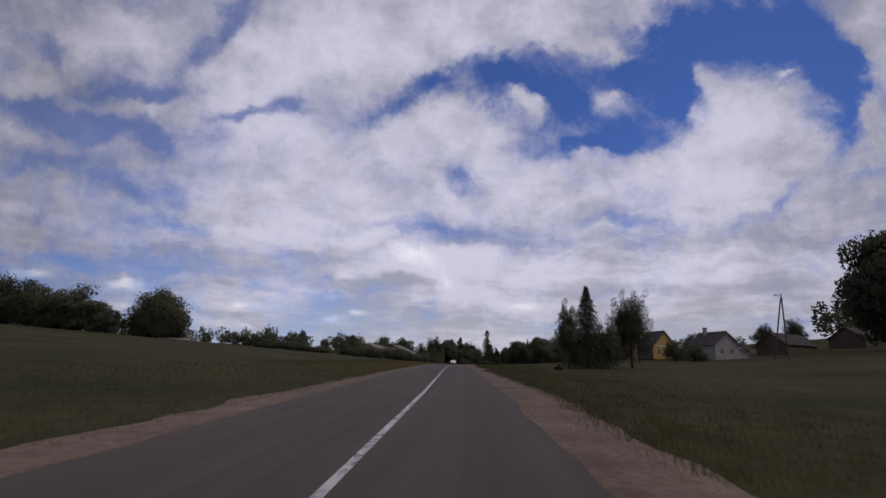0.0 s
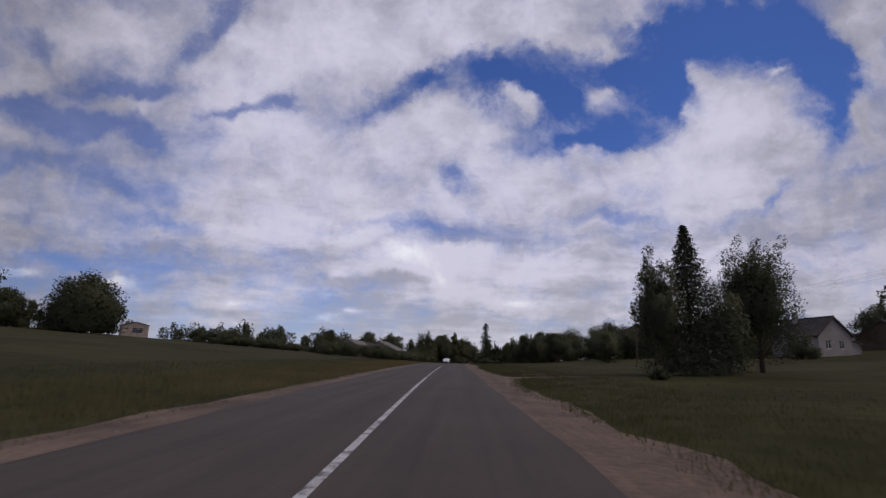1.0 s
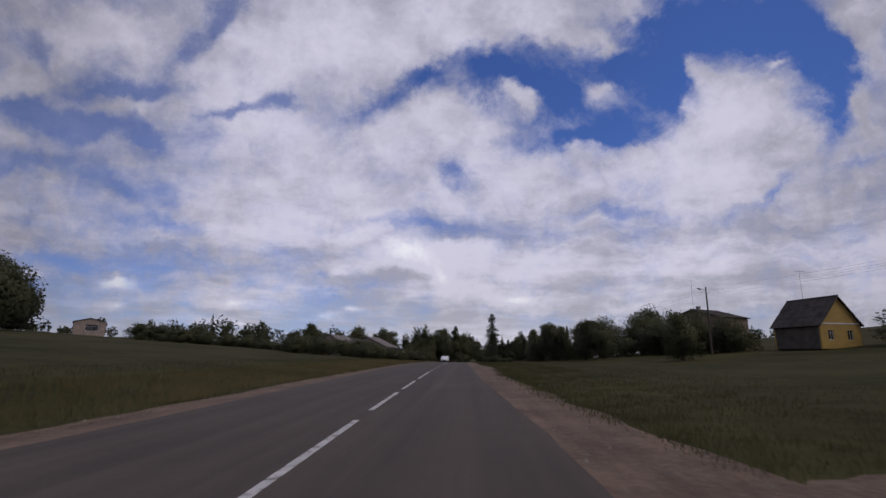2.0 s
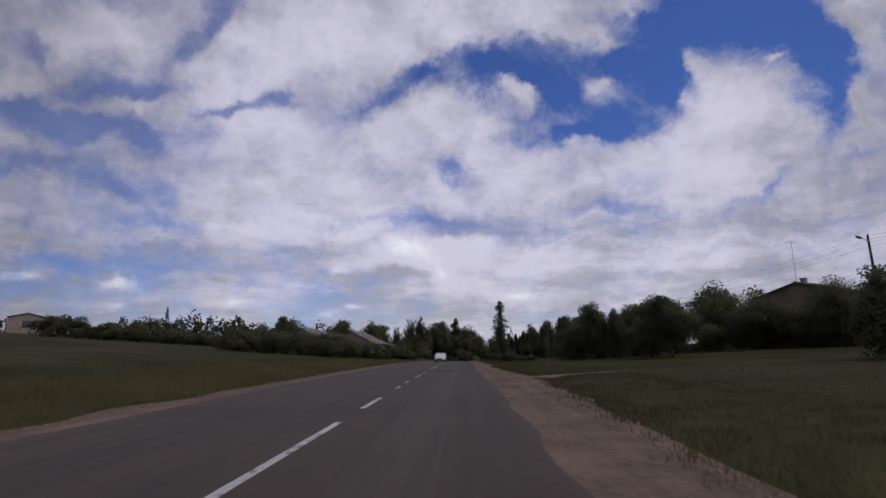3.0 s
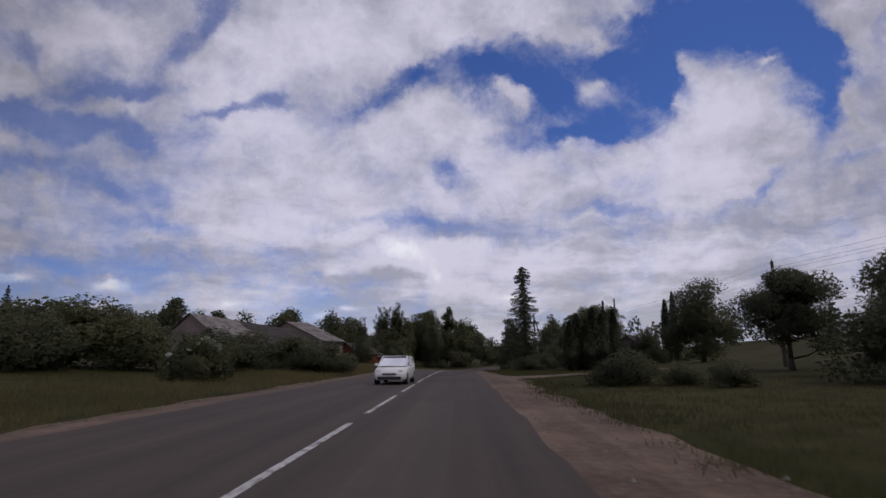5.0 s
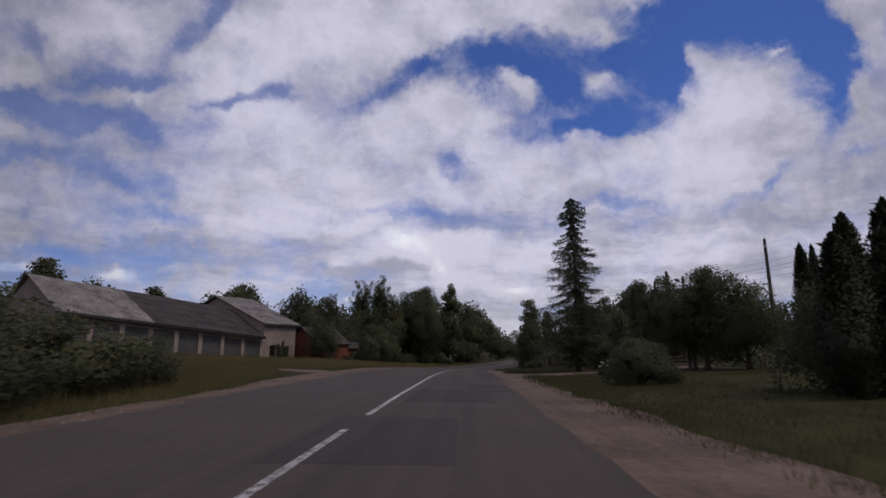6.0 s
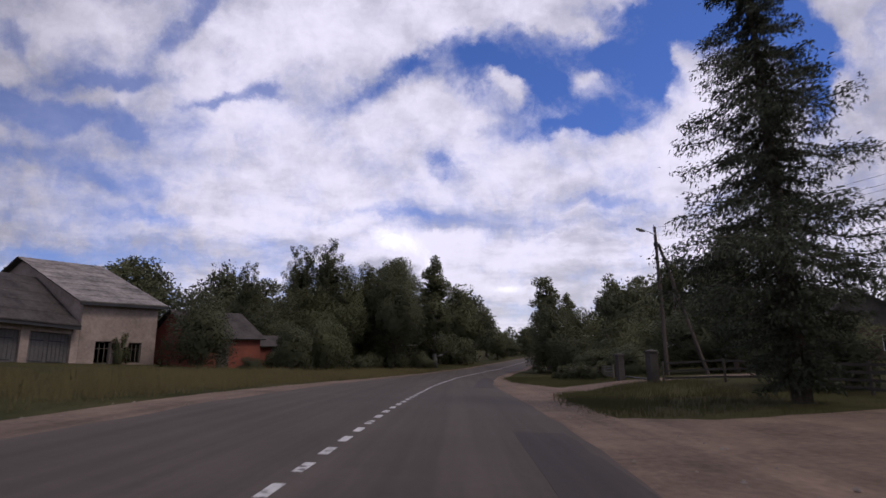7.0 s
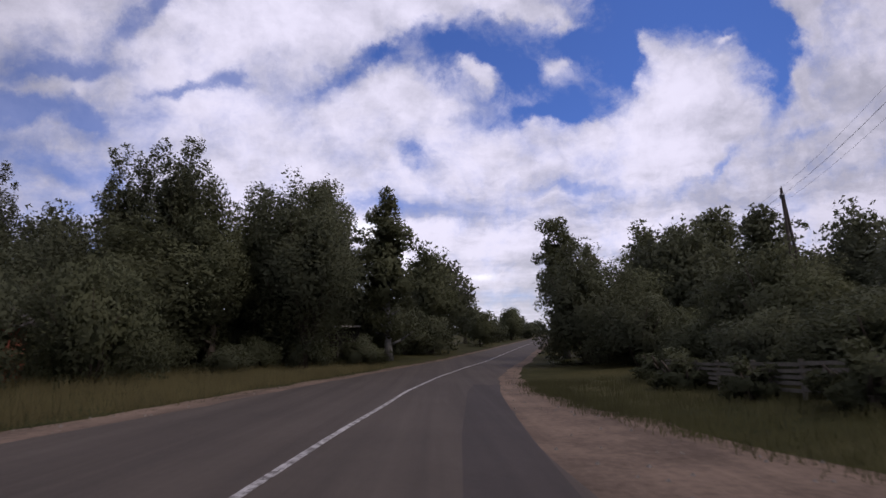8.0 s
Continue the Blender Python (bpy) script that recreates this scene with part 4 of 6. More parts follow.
for row in [
    ('bush', 19.7, 160.0, 5.8, 3.3),
    ('apple', 24.4, 180.0, 7.4, 6.6),
    ('apple', 16.6, 178.0, 5.0, 3.7),
    ('apple', 15.7, 186.0, 5.6, 4.5),
    ('bush', 4.4, 180.0, 1.6, 3.0),
    ('bush', 6.2, 178.0, 0.9, 1.6),
    ('bush', 7.3, 176.0, 1.0, 1.5),
    ('apple', 16.2, 162.0, 5.8, 2.0),
    ('bush', 11.9, 166.0, 4.3, 3.0),
    ('cyp', 29.0, 238.0, 9.8, 1.9),
    ('cyp', 32.3, 243.0, 11.5, 1.8),
    ('oak', 40.0, 332.0, 16.5, 13.0),
    ('oak', 20.9, 301.0, 11.6, 8.0),
    ('bush', 4.2, 213.0, 1.8, 2.8),
    ('oak', 15.3, 225.0, 6.4, 4.3),
    ('bush', 8.1, 206.5, 3.2, 2.6),
    ('apple', 13.9, 230.0, 6.0, 4.4),
    ('bush', 7.0, 221.0, 1.9, 2.8),
]:
    plant(*row)
for row in [
    ('flower', 6.0, 224.0, 1.2, 1.8),
    ('oak', 15.0, 238.0, 8.3, 3.9),
    ('oak', 13.9, 228.0, 7.4, 3.2),
    ('spruce2', 22.9, 262.0, 11.8, 2.7),
    ('spruce', 6.5, 237.0, 16.4, 4.0),
    ('bush', 9.1, 290.0, 9.1, 6.5),
    ('spruce2', 18.5, 258.0, 10.3, 3.5),
    ('oak', 17.8, 262.0, 7.8, 3.2),
    ('birch', 10.2, 301.0, 13.6, 4.7),
    ('birch', 14.1, 304.0, 11.2, 3.1),
    ('bush', 9.5, 292.0, 5.3, 5.2),
    ('bush', 10.6, 284.0, 4.4, 5.3),
    ('bush', 10.7, 275.0, 2.8, 4.2),
    ('bush', 10.8, 270.0, 1.9, 3.6),
    ('bush', 11.1, 267.0, 1.5, 3.0),
    ('oak', 24.0, 312.0, 14.8, 6.4),
    ('oak', 30.5, 318.0, 15.3, 6.2),
]:
    plant(*row)
for row in [
    ('oak', 40.1, 325.0, 18.3, 7.8),
    ('oak', 43.1, 318.0, 16.9, 7.9),
    ('oak', 31.5, 290.0, 10.4, 6.0),
    ('spruce2', 28.5, 272.0, 14.6, 5.0),
    ('oak', 36.0, 152.0, 7.0, 5.0),
    ('bush', 40.5, 151.0, 6.0, 5.0),
    ('shrub', 5.6, 256.6, 1.2, 2.2),
    ('shrub', 5.3, 259.8, 1.3, 1.8),
    ('shrub', 5.2, 263.2, 1.1, 1.5),
    ('shrub', 5.7, 267.8, 1.2, 2.2),
    ('shrub', 7.0, 272.0, 1.3, 3.0),
    ('bush', 8.2, 257.5, 2.0, 3.4),
    ('bush', 7.6, 262.0, 2.2, 3.2),
    ('bush', 8.0, 267.0, 2.4, 3.4),
    ('oak', 27.6, 290.0, 7.3, 4.6),
]:
    plant(*row)
# a clump of thujas at the garden's corner
for row in [
    ('cyp', 6.9, 204.0, 4.6, 1.5),
    ('cyp', 7.7, 204.6, 5.3, 1.6),
    ('cyp', 8.5, 204.2, 4.7, 1.6),
    ('cyp', 9.3, 205.0, 5.8, 1.7),
    ('cyp', 10.2, 205.4, 5.2, 1.6),
    ('cyp', 15.0, 218.0, 6.9, 1.5),
]:
    plant(*row)
# undergrowth below the tall trees at the bend, and the hedge across from it
for k in range(16):
    f = k / 15
    if k == 9:
        continue
    plant("bush", -27.0 + 22.5 * f + (1.2 if k % 2 else -0.6), 271.0 + 44.0 * f + (2.0 if k % 3 else -1.0), 5.0 + 2.2 * ((k * 7) % 5) / 4, 5.2)
for k in range(11):
    f = k / 10
    plant("bush", -23.5 + 15.5 * f + (0.5 if k % 2 else -0.4), 267.5 + 27.0 * f, 1.7 + 0.9 * ((k * 7) % 5) / 4, 3.0)
for k in range(9):
    plant("bush", 10.6 + 0.75 * k, 264.5 + 4.4 * k, 2.7 + 1.1 * ((k * 3) % 4) / 3, 4.4)
for k in range(8):
    plant("oak", 18.0 + 3.4 * k, 281.0 + 5.5 * ((k * 5) % 3), 5.5 + 1.5 * ((k * 3) % 4) / 3, 6.0)
# hedges before the village houses, thicket below the far trees
for k in range(9):
    f = k / 8
    plant("bush", 13.0 + 31.0 * f, 174.0 - 20.0 * f, 3.4 + 1.2 * ((k * 3) % 4) / 3, 4.6)
for k in range(12):
    plant("bush", -178.0 + 4.8 * k, 155.0 + 1.3 * k, 5.3, 8.5)
for row in [
    ('oak', 5.6, 345.0, 6.2, 5.2),
    ('oak', 11.8, 375.0, 5.5, 6.3),
    ('oak', 19.8, 400.0, 9.2, 6.0),
    ('oak', 29.8, 430.0, 5.0, 7.9),
    ('oak', 23.3, 424.0, 10.0, 8.1),
    ('bush', -15.4, 199.5, 2.6, 4.6),
    ('bush', -15.6, 203.5, 2.2, 4.2),
    ('bush', -15.4, 207.0, 1.7, 2.8),
    ('bush', -19.0, 203.0, 3.0, 5.5),
    ('oak', 68.6, 125.0, 6.8, 5.0),
    ('bush', 44.5, 106.0, 3.4, 3.6),
    ('bush', 45.7, 120.0, 4.6, 4.0),
    ('bush', 9.6, 241.4, 2.6, 3.6),
    ('bush', 14.5, 247.5, 3.0, 4.6),
    ('shrub', -29.2, 259.4, 2.3, 1.3),
    ('bush', 22.5, 228.0, 4.6, 4.5),
    ('oak', 13.4, 293.0, 8.2, 6.5),
    ('elder', -28.0, 185.8, 3.4, 4.5),
    ('elder', -16.6, 181.3, 2.3, 3.2),
    ('oak', -15.5, 287.0, 13.1, 5.1),
    ('oak', -12.6, 304.0, 12.6, 5.1),
    ('bush', -9.3, 303.0, 9.1, 5.9),
    ('oak', -25.6, 283.0, 7.6, 5.2),
    ('bush', 12.1, 272.0, 5.4, 5.1),
    ('bush', 18.5, 268.0, 6.6, 8.1),
    ('oak', 25.2, 275.0, 13.4, 4.8),
    ('bush', -18.6, 267.5, 4.2, 3.2),
    ('bush', -16.6, 271.0, 5.0, 4.0),
    ('bush', -21.0, 264.0, 1.1, 1.8),
]:
    plant(*row)

# ---- buildings ----


def wall_with_holes(width, height, holes, thick=0.25):
    """A wall in the x-z plane, x 0 to width, y 0 to thick, with square holes (x0, x1, z0, z1) through it: one closed shell."""
    xs = sorted({0, width, *[h[0] for h in holes], *[h[1] for h in holes]})
    zs = sorted({0, height, *[h[2] for h in holes], *[h[3] for h in holes]})
    s, at = Shape(), {}
    for j, z in enumerate(zs):
        for i, x in enumerate(xs):
            for k, y in enumerate((0, thick)):
                at[i, j, k] = len(s.v)
                s.v.append((x, y, z))

    def solid(i, j):
        if not (0 <= i < len(xs) - 1 and 0 <= j < len(zs) - 1):
            return False
        mx, mz = (xs[i] + xs[i + 1]) / 2, (zs[j] + zs[j + 1]) / 2
        return not any(h[0] < mx < h[1] and h[2] < mz < h[3] for h in holes)

    for i in range(len(xs) - 1):
        for j in range(len(zs) - 1):
            if not solid(i, j):
                continue
            a, b, c, d = (i, j), (i + 1, j), (i + 1, j + 1), (i, j + 1)
            s.f.append(tuple(at[(*q, 0)] for q in (a, b, c, d)))
            s.f.append(tuple(at[(*q, 1)] for q in (d, c, b, a)))
            for (p, q), other in (((a, b), (i, j - 1)), ((b, c), (i + 1, j)), ((c, d), (i, j + 1)), ((d, a), (i - 1, j))):
                if not solid(*other):
                    s.f.append((at[(*q, 0)], at[(*p, 0)], at[(*p, 1)], at[(*q, 1)]))
    return s


def window(parent, m, w, h, frame_mat, bars=1, glazed=True):
    """A casement: frame, bars and pane in its hole at the pose m (x across, z up, y inward)."""
    t = 0.07
    s = Shape().box(0, w, 0, 0.08, 0, t).box(0, w, 0, 0.08, h - t, h).box(0, t, 0, 0.08, t, h - t).box(w - t, w, 0, 0.08, t, h - t)
    for k in range(bars):
        x = w * (k + 1) / (bars + 1)
        s.box(x - 0.025, x + 0.025, 0.01, 0.07, t, h - t)
    s.box(t, w - t, 0.012, 0.068, h * 0.68 - 0.02, h * 0.68 + 0.02)
    fr = part("window", s.turned(m), frame_mat, parent)
    if glazed:
        pane = part("pane", Shape().box(t, w - t, 0.035, 0.041, t, h - t).turned(m), GLASS, fr)
        pane.visible_shadow = False
    return fr


def sheet_roof(parent, mat, xe, ze, xr, zr, y0, y1, wave=1.15, lift=0.0):
    """One slope of wavy sheets laid in overlapping courses from the eave line (xe, ze) to the ridge (xr, zr), along local y."""
    run = math.hypot(xr - xe, zr - ze)
    courses = max(2, round(run / 1.6))
    n = max(6, int((y1 - y0) / 0.28))
    nz = Vector((-(zr - ze), 0, xr - xe)).normalized()
    if nz.z < 0:
        nz = -nz
    for c in range(courses):
        s = Shape()
        a, b = c / courses, min(1.0, (c + 1) / courses + 0.02)
        rows = []
        for f, up in ((a, 0.05), (b, 0.015)):
            rows.append([Vector((xe + (xr - xe) * f, y0 + (y1 - y0) * k / n, ze + (zr - ze) * f)) + nz * (up + lift + (0.022 if k % 2 else 0.0)) for k in range(n + 1)])
        m = n + 1
        s.v = [tuple(p) for p in rows[0] + rows[1]] + [tuple(p - nz * 0.012) for p in rows[0]]
        for k in range(n):
            s.f += [(k, k + 1, m + k + 1, m + k), (2 * m + k, 2 * m + k + 1, k + 1, k)]
        part("roof_course", s, mat, parent)


def gable_house(name, x, y, turn, width, length, eave, ridge, wall_mat, roof_mat, label, category="house", front=(), side=(), chimney=None, frame_mat=None, gable_mat=None, over=0.35, sink=0.1, z=None, boards=False, side_mat=None):
    """A house with its gable across local x (front at local y 0) and its ridge along local y. front, side: window holes."""
    z = float(land(x, y)) - sink if z is None else z
    ob = thing(name, pose(x, y, z, 0, 0, turn), label, category)
    frame_mat = frame_mat or WHITE_FRAME
    hw = width / 2
    walls = [(wall_with_holes(width, eave, list(front)), pose(-hw, 0, 0), front), (wall_with_holes(length - 0.5, eave, list(side)), pose(-hw, length - 0.25, 0, 0, 0, -90), side),
             (wall_with_holes(width, eave, []), pose(hw, length, 0, 0, 0, 180), ()), (wall_with_holes(length - 0.5, eave, []), pose(hw, 0.25, 0, 0, 0, 90), ())]
    for k, (s, m, holes) in enumerate(walls):
        w = part("wall", s.turned(m), (side_mat or wall_mat) if k in (1, 3) else wall_mat, ob)
        for a, b, c, d in holes:
            window(w, m @ pose(a, 0.06, c), b - a, d - c, frame_mat)
    for yy in (0.0, length - 0.2):
        g = Shape().add([(-hw, yy, eave), (hw, yy, eave), (0, yy, ridge), (-hw, yy + 0.2, eave), (hw, yy + 0.2, eave), (0, yy + 0.2, ridge)], [(0, 1, 2), (5, 4, 3), (0, 3, 4, 1), (1, 4, 5, 2), (2, 5, 3, 0)])
        part("gable", g, gable_mat or wall_mat, ob)
    slope = (ridge - eave) / hw
    for sgn in (-1, 1):
        xe, ze = sgn * (hw + over), eave - over * slope
        a = [(xe, -over, ze), (xe, length + over, ze), (0, length + over, ridge + 0.02), (0, -over, ridge + 0.02)]
        part("roof", Shape().slab(a[::-1] if sgn < 0 else a, 0.05), roof_mat, ob)
        sheet_roof(ob, roof_mat, xe, ze, 0, ridge + 0.02, -over, length + over, lift=0.05)
        for yy in (-over, length + over - 0.04):
            part("verge_board", Shape().slab([(xe, yy, ze - 0.12), (0, yy, ridge - 0.1), (0, yy, ridge + 0.08), (xe, yy, ze + 0.06)], 0.035), WOOD_GREY, ob)
    part("ridge_cap", Shape().tube((0, -over, ridge + 0.12), (0, length + over, ridge + 0.12), 0.11, 0.11, 8), roof_mat, ob)
    if boards:
        part("belt_board", Shape().box(-hw - 0.05, hw + 0.05, -0.05, -0.002, eave - 0.1, eave + 0.08), WHITE_FRAME, ob, "white painted belt board")
    if chimney:
        cx, cy, top = chimney
        part("chimney", Shape().box(cx - 0.3, cx + 0.3, cy - 0.3, cy + 0.3, eave, top).box(cx - 0.36, cx + 0.36, cy - 0.36, cy + 0.36, top, top + 0.12), WHITEWASH, ob, "whitewashed brick chimney")
    part("floor", Shape().box(-hw + 0.26, hw - 0.26, 0.26, length - 0.26, -0.3, 0.1), DARK_ROOM, ob)
    return ob


yellow = gable_house("house", 50.7, 140.0, 13, 6.6, 8.0, 3.5, 7.3, YELLOW, SLATE_DARK, "small yellow board house with a steep dark gable roof", front=[(1.2, 2.1, 1.2, 2.6), (4.4, 5.3, 1.2, 2.6)], boards=True, side_mat=WOOD_GREY)
gable_house("house", 53.6, 112.5, 11, 5.6, 9.0, 3.3, 5.9, WHITEWASH, SLATE_DARK, "dirty white plastered house with a grey gable roof and chimney", front=[(1.2, 2.1, 1.2, 2.5), (3.5, 4.3, 1.2, 2.4)], chimney=(-0.6, 6.0, 7.0))
gable_house("porch", 57.9, 115.0, 11, 2.6, 3.0, 1.7, 2.3, WHITEWASH, SLATE, "low pale lean-to porch beside the white house", "porch")
gable_house("barn", 68.0, 122.0, -58, 7.0, 12.0, 2.4, 4.9, BROWN_BOARD, SLATE_DARK, "low dark wooden barn with a grey sheet roof", "barn")
gable_house("barn", 86.0, 124.0, -66, 8.0, 22.0, 2.4, 5.0, BROWN_BOARD, SLATE_DARK, "long dark wooden farm shed with a grey roof", "barn")
gable_house("house", 43.0, 169.0, -60, 12.0, 8.0, 6.6, 8.3, TAN_BOARD, SLATE_DARK, "two-storey brown village house with a low dark roof behind the orchard", chimney=(0.4, 1.4, 8.9))
gable_house("house", -159.0, 272.0, 40, 11.0, 13.0, 6.6, 8.0, PLASTER, SLATE_DARK, "brownish plain house with a dark opening behind the meadow", front=[(4.0, 8.5, 2.6, 5.4)])

# the garage row, the two-storey storehouse and the red barn stand in one line, their fronts to the road
YARD = pose(-31.0, 257.0, 2.75, 0, 0, 62)
FALL = 0.085                          # the row steps down with the slope


def sheared(shape):
    shape.v = [(x, y, z - FALL * x) for x, y, z in shape.v]
    return shape


def garage(index):
    """One bay of the row: pier, lintel, plank double door, back wall."""
    x1 = -3.0 * index
    x0 = x1 - 3.0
    ob = thing("garage", YARD @ pose(0, 0, -2.45), "plastered garage bay with a grey plank double door", "garage", "garages in the row")
    part("pier", sheared(Shape().box(x1 - 0.25, x1 + 0.25, -0.08, 0.5, -0.5, 2.75)), PLASTER, ob)
    part("lintel", sheared(Shape().box(x0, x1, 0.0, 0.4, 2.4, 3.2)), PLASTER, ob)
    part("wall", sheared(Shape().box(x0, x1, 13.6, 13.9, -0.5, 3.2)), PLASTER, ob, "plain back wall")
    for a, b in ((x0 + 0.26, (x0 + x1) / 2 - 0.01), ((x0 + x1) / 2 + 0.01, x1 - 0.26)):
        door = part("door", sheared(Shape().box(a, b, 0.26, 0.30, -0.1, 2.38)), DOOR_GREY, ob)
        n = 5
        for k in range(n):
            p, q = a + (b - a) * k / n + 0.012, a + (b - a) * (k + 1) / n - 0.012
            part("plank", sheared(Shape().box(p, q, 0.22, 0.258, -0.1, 2.38)), DOOR_GREY, door)
        for zz in (0.4, 1.8):
            part("strap_hinge", sheared(Shape().box(a, b - 0.3, 0.205, 0.218, zz, zz + 0.07)), DARK_METAL, door)
    return ob


for bay in range(8):
    garage(bay)
row_roof = thing("garage_roof", YARD @ pose(0, 0, -2.45), "long worn grey sheet roof over the garage row, one end paler", "roof")
for xa, xb, mat in ((-15.0, 0.0, SLATE_DARK), (-24.4, -15.02, SLATE)):
    for (ye, ze), (yr, zr) in (((-0.75, 2.92), (7.0, 6.95)), ((14.3, 3.1), (7.0, 6.95))):
        deck = part("roof_deck", sheared(Shape().slab([(xa, ye, ze), (xb, ye, ze), (xb, yr, zr), (xa, yr, zr)] if ye < yr else [(xb, ye, ze), (xa, ye, ze), (xa, yr, zr), (xb, yr, zr)], 0.06)), mat, row_roof)
        # wavy sheets in courses
        n = int((xb - xa) / 0.3)
        for c in range(5):
            s = Shape()
            f0, f1 = c / 5, min(1.0, (c + 1) / 5 + 0.02)
            base, m = len(s.v), n + 1
            for f, up in ((f0, 0.115), (f1, 0.08)):
                s.v += [(xa + (xb - xa) * k / n, ye + (yr - ye) * f, ze + (zr - ze) * f + up + (0.03 if k % 2 else 0)) for k in range(m)]
            s.v += [(xa + (xb - xa) * k / n, ye + (yr - ye) * f0, ze + (zr - ze) * f0 + 0.075) for k in range(m)]
            s.f += [(base + k, base + k + 1, base + m + k + 1, base + m + k) for k in range(n)] + [(base + 2 * m + k, base + 2 * m + k + 1, base + k + 1, base + k) for k in range(n)]
            part("roof_course", sheared(s), mat, row_roof)
    part("fascia", sheared(Shape().box(xa, xb, -0.72, -0.66, 2.72, 2.93)), DARK_METAL, row_roof, "dark rotten eaves board")
part("gable", sheared(Shape().add([(-24.0, 0.2, 3.2), (-24.0, 13.7, 3.2), (-24.0, 7, 6.9), (-23.7, 0.2, 3.2), (-23.7, 13.7, 3.2), (-23.7, 7, 6.9)], [(0, 2, 1), (3, 4, 5), (0, 1, 4, 3), (1, 2, 5, 4), (2, 0, 3, 5)]).box(-24.0, -23.7, 0.41, 13.6, -0.5, 3.2)), PLASTER, row_roof, "plastered end wall")

store = thing("storehouse", YARD @ pose(0.3, 0, -2.5), "old two-storey plastered storehouse with a grey sheet roof", "building")
FW, FD, FE, FR = 5.6, 21.0, 4.9, 8.95
holes = [(1.1, 2.2, 0.35, 2.0), (3.5, 4.5, 0.35, 1.9)]
front = part("wall", wall_with_holes(FW, FE, holes, 0.4), PLASTER, store)
for k, (a, b, c, d) in enumerate(holes):
    window(front, pose(a, 0.14, c), b - a, d - c, WOOD_GREY, 2, glazed=k == 1)
for xx in (0.0, FW - 0.4):
    part("wall", Shape().add([(xx, 0.4, -0.4), (xx, FD, -0.4), (xx, FD, FE), (xx, FD / 2, FR), (xx, 0.4, FE + 0.14), (xx + 0.4, 0.4, -0.4), (xx + 0.4, FD, -0.4), (xx + 0.4, FD, FE), (xx + 0.4, FD / 2, FR), (xx + 0.4, 0.4, FE + 0.14)],
                             [(4, 3, 2, 1, 0), (5, 6, 7, 8, 9), (0, 1, 6, 5), (1, 2, 7, 6), (2, 3, 8, 7), (3, 4, 9, 8), (4, 0, 5, 9)]), PLASTER, store, "gable wall with bare patched plaster")
part("wall", Shape().box(0.4, FW - 0.4, FD - 0.4, FD, -0.4, FE), PLASTER, store)
part("floor", Shape().box(0.4, FW - 0.4, 0.41, FD - 0.4, 2.6, 2.8), DARK_ROOM, store)
for sg in (0, 1):
    ye, yr = (-0.5, FD / 2) if sg == 0 else (FD + 0.5, FD / 2)
    ze = FE - 0.15
    q = [(-0.45, ye, ze), (FW + 0.45, ye, ze), (FW + 0.45, yr, FR + 0.06), (-0.45, yr, FR + 0.06)]
    part("roof_deck", Shape().slab(q if sg == 0 else q[::-1], 0.07), WOOD_GREY, store)
    n = 22
    for c in range(8):
        s = Shape()
        f0, f1 = c / 8, min(1.0, (c + 1) / 8 + 0.015)
        base, m = len(s.v), n + 1
        for f, up in ((f0, 0.13), (f1, 0.09)):
            s.v += [(-0.5 + (FW + 1.0) * k / n, ye + (yr - ye) * f, ze + (FR + 0.06 - ze) * f + up + (0.03 if k % 2 else 0)) for k in range(m)]
        s.v += [(-0.5 + (FW + 1.0) * k / n, ye + (yr - ye) * f0, ze + (FR + 0.06 - ze) * f0 + 0.08) for k in range(m)]
        s.f += [(base + k, base + k + 1, base + m + k + 1, base + m + k) for k in range(n)] + [(base + 2 * m + k, base + 2 * m + k + 1, base + k + 1, base + k) for k in range(n)]
        part("roof_course", s, SLATE, store)
part("eaves_board", Shape().box(-0.45, FW + 0.45, -0.54, -0.48, FE - 0.32, FE - 0.13), DARK_METAL, store, "dark eaves board")


